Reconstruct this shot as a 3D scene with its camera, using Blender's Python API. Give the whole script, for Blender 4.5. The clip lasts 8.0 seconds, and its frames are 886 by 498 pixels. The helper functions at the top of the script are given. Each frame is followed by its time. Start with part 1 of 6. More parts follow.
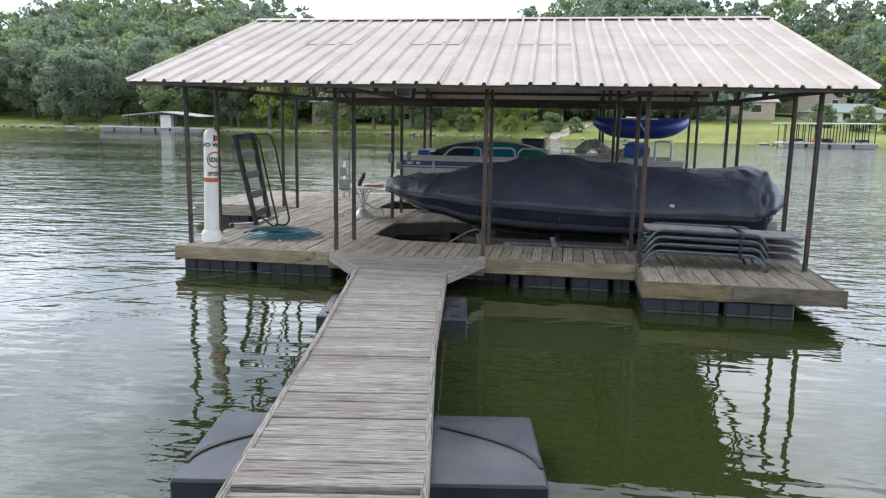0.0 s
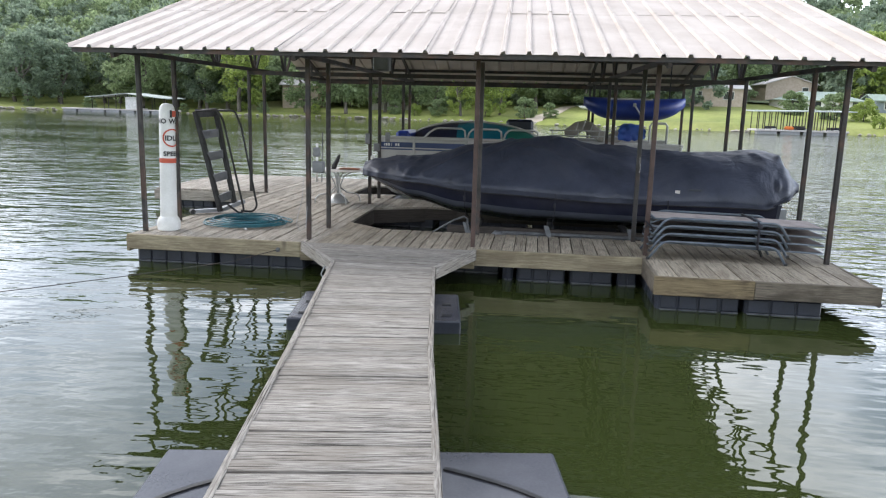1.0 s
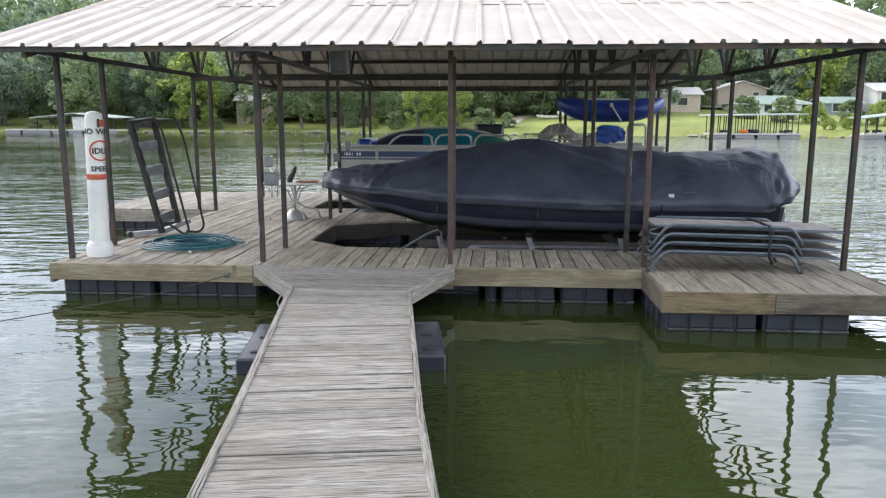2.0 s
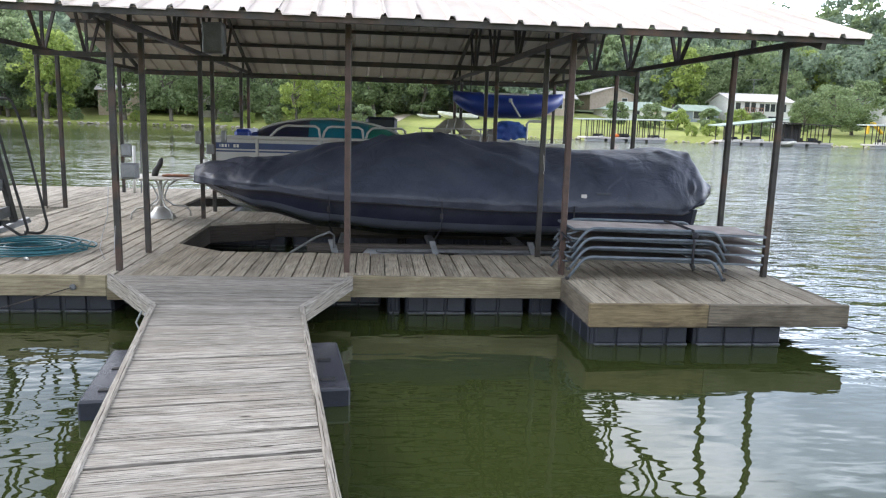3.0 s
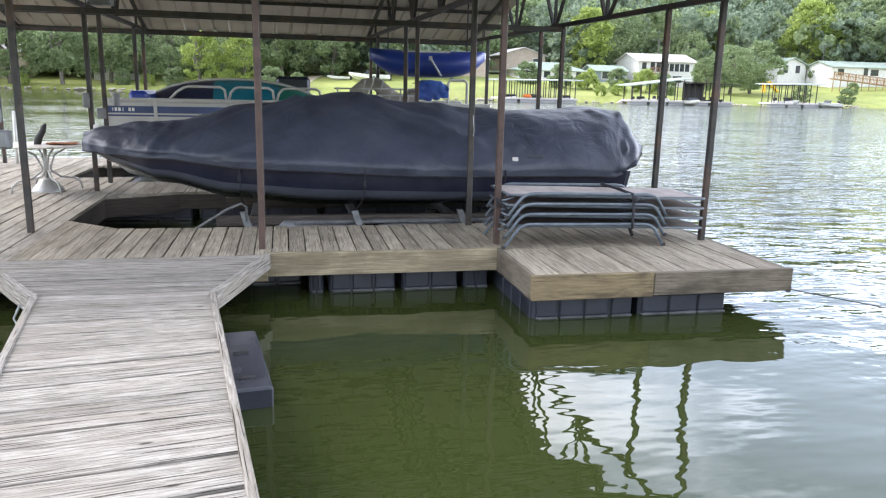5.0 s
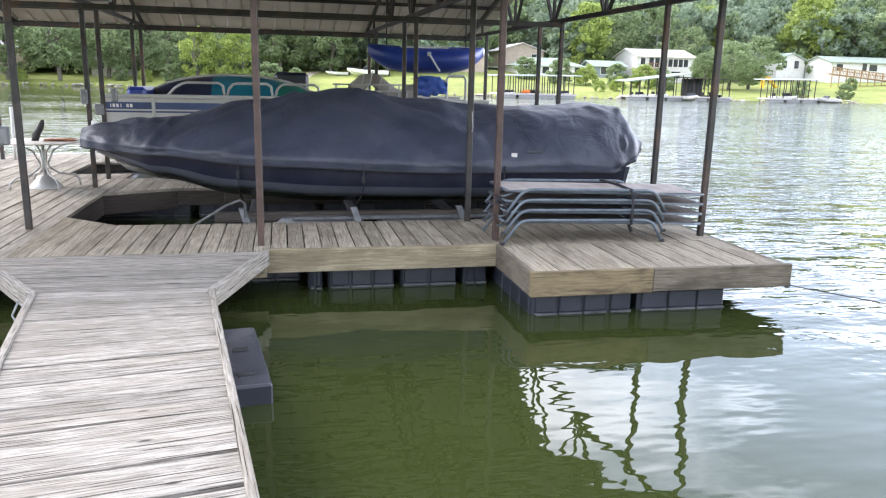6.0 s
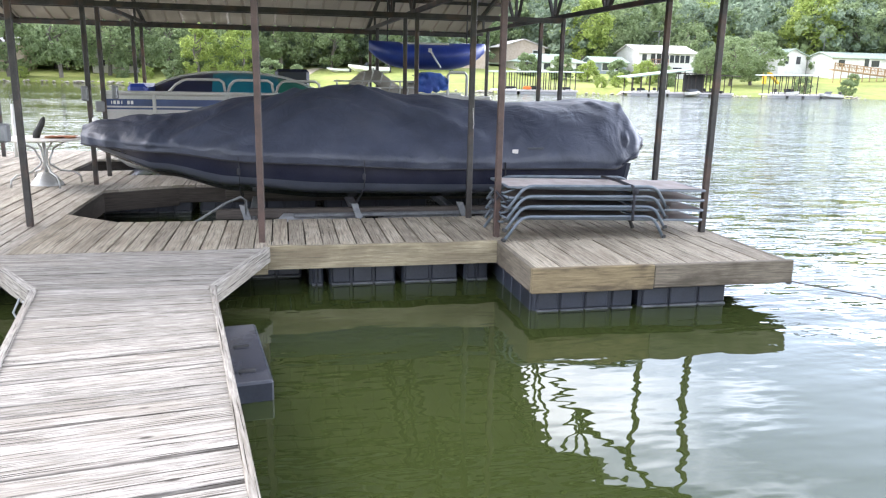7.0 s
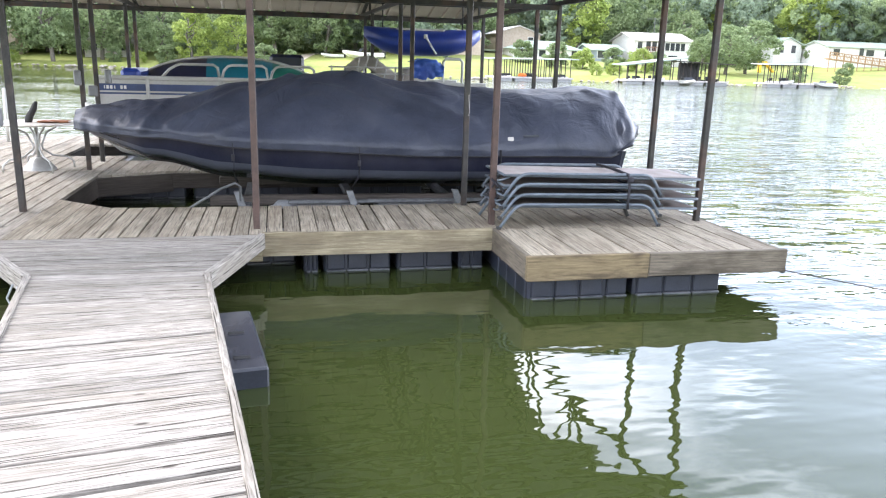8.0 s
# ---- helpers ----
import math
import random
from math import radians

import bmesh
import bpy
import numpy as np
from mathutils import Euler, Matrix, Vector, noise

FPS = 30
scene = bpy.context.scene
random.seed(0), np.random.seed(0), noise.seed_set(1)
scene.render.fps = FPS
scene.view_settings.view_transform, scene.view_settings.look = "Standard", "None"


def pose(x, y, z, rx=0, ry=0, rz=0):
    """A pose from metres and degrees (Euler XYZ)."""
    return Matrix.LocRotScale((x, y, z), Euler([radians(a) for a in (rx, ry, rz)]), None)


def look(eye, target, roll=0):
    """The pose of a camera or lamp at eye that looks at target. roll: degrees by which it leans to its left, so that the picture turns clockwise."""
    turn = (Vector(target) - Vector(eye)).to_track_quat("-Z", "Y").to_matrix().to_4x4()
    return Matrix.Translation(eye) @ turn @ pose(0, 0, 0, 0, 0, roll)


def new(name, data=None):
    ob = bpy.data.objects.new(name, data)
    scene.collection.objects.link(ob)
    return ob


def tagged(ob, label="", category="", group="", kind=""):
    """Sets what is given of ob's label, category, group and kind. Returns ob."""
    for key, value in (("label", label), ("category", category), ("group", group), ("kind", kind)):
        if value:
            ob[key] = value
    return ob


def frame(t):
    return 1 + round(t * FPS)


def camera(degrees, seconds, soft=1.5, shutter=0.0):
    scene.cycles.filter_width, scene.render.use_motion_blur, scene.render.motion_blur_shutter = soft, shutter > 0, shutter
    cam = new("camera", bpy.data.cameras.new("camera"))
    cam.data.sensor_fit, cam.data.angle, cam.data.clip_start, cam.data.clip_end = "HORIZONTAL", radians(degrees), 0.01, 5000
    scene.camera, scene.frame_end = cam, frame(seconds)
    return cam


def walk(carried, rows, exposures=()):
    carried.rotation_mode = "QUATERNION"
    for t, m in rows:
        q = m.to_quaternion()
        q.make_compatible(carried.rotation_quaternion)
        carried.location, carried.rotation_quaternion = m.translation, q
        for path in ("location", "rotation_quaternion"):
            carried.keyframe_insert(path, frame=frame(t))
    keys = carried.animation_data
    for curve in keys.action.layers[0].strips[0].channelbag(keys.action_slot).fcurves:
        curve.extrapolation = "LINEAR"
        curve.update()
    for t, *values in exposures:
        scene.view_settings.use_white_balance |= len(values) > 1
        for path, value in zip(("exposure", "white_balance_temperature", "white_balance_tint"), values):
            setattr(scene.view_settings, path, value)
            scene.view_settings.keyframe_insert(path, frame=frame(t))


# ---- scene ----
cam = camera(61.7, 8.0, soft=1.2)
PATH = [
    (0, (1.088, -10.327, 2.374), (0.771, -8.382, 2.035), 1.0),
    (0.5, (0.921, -9.831, 2.292), (0.662, -7.886, 1.906), 1.3),
    (1, (0.735, -9.291, 2.24), (0.495, -7.341, 1.865), 1.5),
    (2.5, (0.329, -7.643, 2.029), (0.32, -5.671, 1.694), -0.1),
    (3, (0.212, -7.144, 1.982), (0.4, -5.182, 1.643), 1.7),
    (3.5, (0.19, -6.747, 1.924), (0.452, -4.806, 1.52), 1.8),
    (4, (0.178, -6.559, 1.924), (0.529, -4.634, 1.512), 1.5),
    (4.5, (0.17, -6.533, 1.939), (0.577, -4.62, 1.518), 1.4),
    (6, (0.166, -6.525, 1.947), (0.581, -4.619, 1.505), 1.3),
    (6.5, (0.165, -6.52, 1.947), (0.581, -4.615, 1.503), 1.1),
    (7, (0.171, -6.522, 1.946), (0.582, -4.617, 1.495), 1.2),
    (7.5, (0.169, -6.525, 1.947), (0.585, -4.625, 1.48), 1.5),
    (8, (0.161, -6.516, 1.947), (0.587, -4.623, 1.463), 1.6),
]
EXPOSURES = [(0.0, -0.66, 6500, 11), (1.0, -0.46, 6500, 11), (2.5, -0.38, 6500, 11), (4.0, -0.02, 6500, 12), (6.5, 0.38, 6500, 14), (8.0, 0.62, 6500, 14)]
walk(cam, [(t, look(eye, target, roll)) for t, eye, target, roll in PATH], EXPOSURES)

# ---------------- light ----------------
SUN_ELEV, SUN_AZ = 40.0, 299.0      # degrees; azimuth clockwise from +y
_az, _el = radians(SUN_AZ), radians(SUN_ELEV)
_d = Vector((math.sin(_az) * math.cos(_el), math.cos(_az) * math.cos(_el), math.sin(_el)))
world = bpy.data.worlds.new("world")
scene.world = world
world.use_nodes = True
wn, wl = world.node_tree.nodes, world.node_tree.links
wn.clear()
w_out = wn.new("ShaderNodeOutputWorld")
w_bg = wn.new("ShaderNodeBackground")
w_sky = wn.new("ShaderNodeTexSky")
w_sky.sky_type = "NISHITA"
w_sky.sun_disc = False
w_sky.sun_elevation = radians(SUN_ELEV)
w_sky.sun_rotation = radians(SUN_AZ)
w_tc = wn.new("ShaderNodeTexCoord")
w_map = wn.new("ShaderNodeMapping")
w_map.inputs["Scale"].default_value = (1.0, 1.0, 2.2)
w_noise = wn.new("ShaderNodeTexNoise")
w_noise.inputs["Scale"].default_value = 2.3
w_noise.inputs["Detail"].default_value = 7.0
w_noise.inputs["Roughness"].default_value = 0.55
w_ramp = wn.new("ShaderNodeValToRGB")
w_ramp.color_ramp.elements[0].position = 0.36
w_ramp.color_ramp.elements[1].position = 0.60
w_ramp.color_ramp.elements[0].color = (0.25, 0.25, 0.25, 1)
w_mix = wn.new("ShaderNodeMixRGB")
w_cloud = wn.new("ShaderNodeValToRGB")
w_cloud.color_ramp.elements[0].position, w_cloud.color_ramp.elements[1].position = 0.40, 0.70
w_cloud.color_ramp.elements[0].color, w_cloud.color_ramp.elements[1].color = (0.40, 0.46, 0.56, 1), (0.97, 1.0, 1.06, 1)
# bright bank added to the sky by direction, to whiten the water at +x
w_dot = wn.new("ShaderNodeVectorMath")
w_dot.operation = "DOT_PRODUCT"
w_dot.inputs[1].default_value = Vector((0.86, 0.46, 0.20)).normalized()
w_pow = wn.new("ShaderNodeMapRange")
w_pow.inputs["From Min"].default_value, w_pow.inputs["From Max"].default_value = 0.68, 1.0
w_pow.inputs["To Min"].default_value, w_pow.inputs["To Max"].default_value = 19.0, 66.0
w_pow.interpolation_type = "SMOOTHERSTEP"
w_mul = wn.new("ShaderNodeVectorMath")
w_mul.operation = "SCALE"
# cloud glow added round the sun's direction, mirrored in the water at -x
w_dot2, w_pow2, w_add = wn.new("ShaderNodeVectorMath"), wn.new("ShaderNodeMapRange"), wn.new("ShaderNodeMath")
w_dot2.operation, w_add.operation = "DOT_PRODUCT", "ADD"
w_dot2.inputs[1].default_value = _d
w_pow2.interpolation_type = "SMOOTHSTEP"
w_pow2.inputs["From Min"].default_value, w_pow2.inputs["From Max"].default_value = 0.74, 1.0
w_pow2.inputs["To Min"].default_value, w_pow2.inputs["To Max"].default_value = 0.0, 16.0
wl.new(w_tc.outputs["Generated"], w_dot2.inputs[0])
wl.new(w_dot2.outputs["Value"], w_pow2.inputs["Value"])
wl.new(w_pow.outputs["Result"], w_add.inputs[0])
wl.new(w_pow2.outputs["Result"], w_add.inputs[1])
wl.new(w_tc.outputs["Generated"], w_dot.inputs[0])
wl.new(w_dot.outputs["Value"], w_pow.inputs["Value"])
wl.new(w_tc.outputs["Generated"], w_map.inputs["Vector"])
wl.new(w_map.outputs["Vector"], w_noise.inputs["Vector"])
wl.new(w_noise.outputs["Fac"], w_ramp.inputs["Fac"])
wl.new(w_noise.outputs["Fac"], w_cloud.inputs["Fac"])
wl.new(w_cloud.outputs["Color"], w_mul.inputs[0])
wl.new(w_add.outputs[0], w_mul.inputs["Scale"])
wl.new(w_ramp.outputs["Color"], w_mix.inputs["Fac"])
wl.new(w_sky.outputs["Color"], w_mix.inputs["Color1"])
# haze: the sky is brighter low down than overhead
w_sep, w_low, w_haze = wn.new("ShaderNodeSeparateXYZ"), wn.new("ShaderNodeMapRange"), wn.new("ShaderNodeVectorMath")
w_haze.operation = "SCALE"
w_low.inputs["From Min"].default_value, w_low.inputs["From Max"].default_value = 0.0, 0.7
w_low.inputs["To Min"].default_value, w_low.inputs["To Max"].default_value = 1.45, 0.66
wl.new(w_tc.outputs["Generated"], w_sep.inputs[0])
wl.new(w_sep.outputs["Z"], w_low.inputs["Value"])
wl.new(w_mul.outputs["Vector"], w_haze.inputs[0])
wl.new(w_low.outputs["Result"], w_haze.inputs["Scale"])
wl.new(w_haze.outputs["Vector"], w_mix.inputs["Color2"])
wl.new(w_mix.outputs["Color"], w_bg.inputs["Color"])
w_bg.inputs["Strength"].default_value = 0.25
wl.new(w_bg.outputs["Background"], w_out.inputs["Surface"])

sun = new("sun", bpy.data.lights.new("sun", "SUN"))
sun.data.energy = 3.2
sun.data.angle = radians(22)
sun.data.color = (1.0, 0.96, 0.90)
sun.matrix_world = look(_d * 60, (0, 0, 0))

# ---------------- materials ----------------
WATER_Z, DECK_Z = 0.06, 0.45


def surface(name, c1, c2, scale=6.0, rough=0.7, metal=0.0, bump=0.15, stretch=(1, 1, 1), fine=60.0, dirt=None, dirt_amount=0.35,
            dirt_scale=1.3, vary=0.0, spec=0.5, island=False, shift=37.0):
    """A node material: two scales of noise between c1 and c2, optional dirt, a variation piece by piece, fine relief."""
    m = bpy.data.materials.new(name)
    m.use_nodes = True
    n, l = m.node_tree.nodes, m.node_tree.links
    b = n["Principled BSDF"]
    tc, mp = n.new("ShaderNodeTexCoord"), n.new("ShaderNodeMapping")
    l.new(tc.outputs["Object"], mp.inputs["Vector"])
    mp.inputs["Scale"].default_value = stretch
    oi = n.new("ShaderNodeObjectInfo")
    geo = n.new("ShaderNodeNewGeometry")
    rnd = geo.outputs["Random Per Island"] if island else oi.outputs["Random"]
    off = n.new("ShaderNodeMath")
    off.operation = "MULTIPLY"
    off.inputs[1].default_value = shift
    l.new(rnd, off.inputs[0])
    l.new(off.outputs[0], mp.inputs["Location"])
    n1, n2 = n.new("ShaderNodeTexNoise"), n.new("ShaderNodeTexNoise")
    n1.inputs["Scale"].default_value, n2.inputs["Scale"].default_value = scale, fine
    n1.inputs["Detail"].default_value, n2.inputs["Detail"].default_value = 5.0, 3.0
    l.new(mp.outputs["Vector"], n1.inputs["Vector"])
    l.new(mp.outputs["Vector"], n2.inputs["Vector"])
    add = n.new("ShaderNodeMath")
    add.operation = "MULTIPLY_ADD"
    add.inputs[1].default_value = 0.45
    l.new(n2.outputs["Fac"], add.inputs[0])
    l.new(n1.outputs["Fac"], add.inputs[2])
    ramp = n.new("ShaderNodeValToRGB")
    ramp.color_ramp.elements[0].position, ramp.color_ramp.elements[1].position = 0.55, 0.9
    ramp.color_ramp.elements[0].color, ramp.color_ramp.elements[1].color = (*c1, 1), (*c2, 1)
    l.new(add.outputs[0], ramp.inputs["Fac"])
    colour = ramp.outputs["Color"]
    if dirt:
        n3 = n.new("ShaderNodeTexNoise")
        n3.inputs["Scale"].default_value, n3.inputs["Detail"].default_value = dirt_scale, 6.0
        l.new(mp.outputs["Vector"], n3.inputs["Vector"])
        r3 = n.new("ShaderNodeValToRGB")
        r3.color_ramp.elements[0].position, r3.color_ramp.elements[1].position = 0.5, 0.72
        r3.color_ramp.elements[0].color = (0, 0, 0, 1)
        r3.color_ramp.elements[1].color = (dirt_amount, dirt_amount, dirt_amount, 1)
        l.new(n3.outputs["Fac"], r3.inputs["Fac"])
        mx = n.new("ShaderNodeMixRGB")
        mx.inputs["Color2"].default_value = (*dirt, 1)
        l.new(r3.outputs["Color"], mx.inputs["Fac"])
        l.new(colour, mx.inputs["Color1"])
        colour = mx.outputs["Color"]
    if vary:
        hs = n.new("ShaderNodeHueSaturation")
        mr = n.new("ShaderNodeMapRange")
        mr.inputs["To Min"].default_value, mr.inputs["To Max"].default_value = 1 - vary, 1 + vary
        l.new(rnd, mr.inputs["Value"])
        l.new(mr.outputs["Result"], hs.inputs["Value"])
        l.new(colour, hs.inputs["Color"])
        colour = hs.outputs["Color"]
    l.new(colour, b.inputs["Base Color"])
    b.inputs["Roughness"].default_value = rough
    b.inputs["Metallic"].default_value = metal
    b.inputs["Specular IOR Level"].default_value = spec
    if bump:
        bp = n.new("ShaderNodeBump")
        bp.inputs["Strength"].default_value = bump
        bp.inputs["Distance"].default_value = 0.01
        l.new(add.outputs[0], bp.inputs["Height"])
        l.new(bp.outputs["Normal"], b.inputs["Normal"])
    return m


def wood(name, dark, light, crack, vary=0.18, crack_amount=0.75, stain=None, stain_amount=0.5, rough=0.85, fine=1.0, edge=0.57, knots=0.085, span=(0.32, 0.66), spec=0.3):
    """Weathered boards, their grain along the local x axis: grain, open cracks, knots and stains."""
    m = bpy.data.materials.new(name)
    m.use_nodes = True
    n, l = m.node_tree.nodes, m.node_tree.links
    b = n["Principled BSDF"]
    tc, oi, off = n.new("ShaderNodeTexCoord"), n.new("ShaderNodeObjectInfo"), n.new("ShaderNodeMath")
    off.operation, off.inputs[1].default_value = "MULTIPLY", 53.0
    l.new(oi.outputs["Random"], off.inputs[0])

    def layer(kind, stretch, scale, detail=6.0, rough_=0.6):
        mp, nz = n.new("ShaderNodeMapping"), n.new(kind)
        mp.inputs["Scale"].default_value = stretch
        l.new(tc.outputs["Object"], mp.inputs["Vector"])
        l.new(off.outputs[0], mp.inputs["Location"])
        l.new(mp.outputs["Vector"], nz.inputs["Vector"])
        nz.inputs["Scale"].default_value = scale
        if kind == "ShaderNodeTexNoise":
            nz.inputs["Detail"].default_value, nz.inputs["Roughness"].default_value = detail, rough_
            nz.inputs["Distortion"].default_value = 0.25
        return nz

    def ramp(sock, p0, c0, p1, c1):
        rp = n.new("ShaderNodeValToRGB")
        e = rp.color_ramp.elements
        e[0].position, e[1].position, e[0].color, e[1].color = p0, p1, (*c0, 1), (*c1, 1)
        l.new(sock, rp.inputs["Fac"])
        return rp.outputs["Color"]

    def mix(fac, c1, c2):
        mx = n.new("ShaderNodeMixRGB")
        l.new(fac, mx.inputs["Fac"])
        l.new(c1, mx.inputs["Color1"])
        mx.inputs["Color2"].default_value = (*c2, 1)
        return mx.outputs["Color"]
    grain = layer("ShaderNodeTexNoise", (0.9 * fine, 13 * fine, 13 * fine), 5.0, 9.0, 0.68)
    colour = ramp(grain.outputs["Fac"], span[0], dark, span[1], light)
    blotch = layer("ShaderNodeTexNoise", (0.8, 2.0, 2.0), 2.2)
    if stain:
        colour = mix(ramp(blotch.outputs["Fac"], 0.46, (0, 0, 0), 0.62, (stain_amount,) * 3), colour, stain)
    lines = layer("ShaderNodeTexNoise", (0.55, 42, 42), 3.4, 3.0, 0.5)
    cr = ramp(lines.outputs["Fac"], edge, (0, 0, 0), edge + 0.05, (crack_amount,) * 3)
    colour = mix(cr, colour, crack)
    kn = layer("ShaderNodeTexVoronoi", (1.0, 2.6, 0.3), 1.9)
    colour = mix(ramp(kn.outputs["Distance"], knots * 0.4, (0.85, 0.85, 0.85), knots, (0, 0, 0)), colour, tuple(c * 1.3 for c in crack))
    hs, mr = n.new("ShaderNodeHueSaturation"), n.new("ShaderNodeMapRange")
    mr.inputs["To Min"].default_value, mr.inputs["To Max"].default_value = 1 - vary, 1 + vary
    l.new(oi.outputs["Random"], mr.inputs["Value"])
    l.new(mr.outputs["Result"], hs.inputs["Value"])
    l.new(colour, hs.inputs["Color"])
    l.new(hs.outputs["Color"], b.inputs["Base Color"])
    b.inputs["Roughness"].default_value = rough
    b.inputs["Specular IOR Level"].default_value = spec
    sb, bp = n.new("ShaderNodeMath"), n.new("ShaderNodeBump")
    sb.operation = "SUBTRACT"
    l.new(grain.outputs["Fac"], sb.inputs[0])
    l.new(cr, sb.inputs[1])
    bp.inputs["Strength"].default_value, bp.inputs["Distance"].default_value = 0.6, 0.004
    l.new(sb.outputs[0], bp.inputs["Height"])
    l.new(bp.outputs["Normal"], b.inputs["Normal"])
    return m


M_PLANK = wood("weathered_plank", (0.22, 0.195, 0.163), (0.47, 0.43, 0.37), (0.06, 0.055, 0.045), 0.16, 0.7, (0.15, 0.125, 0.098), 0.4, span=(0.30, 0.66), spec=0.15)
M_GANG = wood("bleached_plank", (0.115, 0.104, 0.09), (0.345, 0.322, 0.29), (0.028, 0.024, 0.02), 0.15, 0.97, (0.20, 0.175, 0.145), 0.5, fine=1.5, edge=0.59, knots=0.07, span=(0.35, 0.62), spec=0.12)
M_PLANK_BROWN = wood("brown_weathered_plank", (0.185, 0.16, 0.125), (0.41, 0.362, 0.285), (0.05, 0.042, 0.033), 0.16, 0.7, (0.13, 0.10, 0.072), 0.45, span=(0.30, 0.66), spec=0.15)
# dark wood: the shade inside the slips, with grime, is put into its colour
M_SLIP_DARK = wood("shade_dark_slip_wood", (0.040, 0.034, 0.030), (0.085, 0.072, 0.062), (0.02, 0.018, 0.016), 0.1, 0.5)
M_FASCIA = wood("treated_fascia_wood", (0.19, 0.158, 0.10), (0.36, 0.315, 0.215), (0.085, 0.07, 0.05), 0.08, 0.45, (0.13, 0.10, 0.065), 0.6)
M_FASCIA_GREY = wood("greyed_fascia_wood", (0.095, 0.08, 0.06), (0.21, 0.18, 0.14), (0.05, 0.042, 0.033), 0.08, 0.5, (0.06, 0.05, 0.037), 0.8)
M_FASCIA_STAINED = wood("stained_fascia_wood", (0.13, 0.098, 0.056), (0.28, 0.22, 0.13), (0.06, 0.045, 0.03), 0.08, 0.5, (0.055, 0.042, 0.03), 0.85)
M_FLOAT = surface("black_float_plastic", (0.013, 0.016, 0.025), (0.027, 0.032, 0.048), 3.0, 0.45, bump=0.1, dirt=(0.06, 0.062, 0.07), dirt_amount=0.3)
M_LIP = surface("scuffed_float_plastic", (0.05, 0.055, 0.065), (0.12, 0.125, 0.14), 6.0, 0.5, bump=0.1)
# float tops: dust, and the sky's light put into a paler grey
M_FLOAT_TOP = surface("sky_lit_dusty_float_plastic", (0.034, 0.036, 0.046), (0.060, 0.062, 0.075), 2.0, 0.24, bump=0.06, dirt=(0.12, 0.12, 0.132), dirt_amount=0.65)
M_STEEL = surface("dark_painted_steel", (0.020, 0.019, 0.019), (0.045, 0.040, 0.037), 8.0, 0.6, metal=0.0, bump=0.2,
                  dirt=(0.13, 0.06, 0.035), dirt_amount=0.6, dirt_scale=3.0)
M_RUST = surface("rust_primed_steel", (0.052, 0.033, 0.028), (0.09, 0.054, 0.045), 8.0, 0.6, metal=0.1, bump=0.2, dirt=(0.05, 0.035, 0.03))
M_ROOF = surface("painted_roof_metal", (0.45, 0.392, 0.35), (0.535, 0.478, 0.435), 1.2, 0.6, spec=0.2, bump=0.03, dirt=(0.36, 0.30, 0.26), dirt_amount=0.4,
                 dirt_scale=2.5, shift=0.0)
# bare underside metal, raised and cooled to carry light bounced off the water
M_ROOF_UNDER = surface("bounce_lit_bare_roof_metal", (0.64, 0.65, 0.69), (0.76, 0.77, 0.81), 2.0, 0.45, spec=0.4, bump=0.03, dirt=(0.36, 0.34, 0.32), dirt_amount=0.4, dirt_scale=2.0)
M_BLACK = surface("black_rubber", (0.012, 0.012, 0.013), (0.03, 0.03, 0.03), 9.0, 0.6, bump=0.1)
M_WHITE = surface("white_plastic", (0.62, 0.62, 0.60), (0.78, 0.78, 0.76), 3.0, 0.45, bump=0.03, dirt=(0.45, 0.43, 0.38), dirt_amount=0.3)
M_ALU = surface("dull_aluminium", (0.34, 0.34, 0.335), (0.48, 0.48, 0.47), 7.0, 0.5, metal=0.6, bump=0.05)
M_GALV = surface("galvanised_steel", (0.10, 0.105, 0.11), (0.17, 0.175, 0.18), 12.0, 0.6, metal=0.3, bump=0.05)


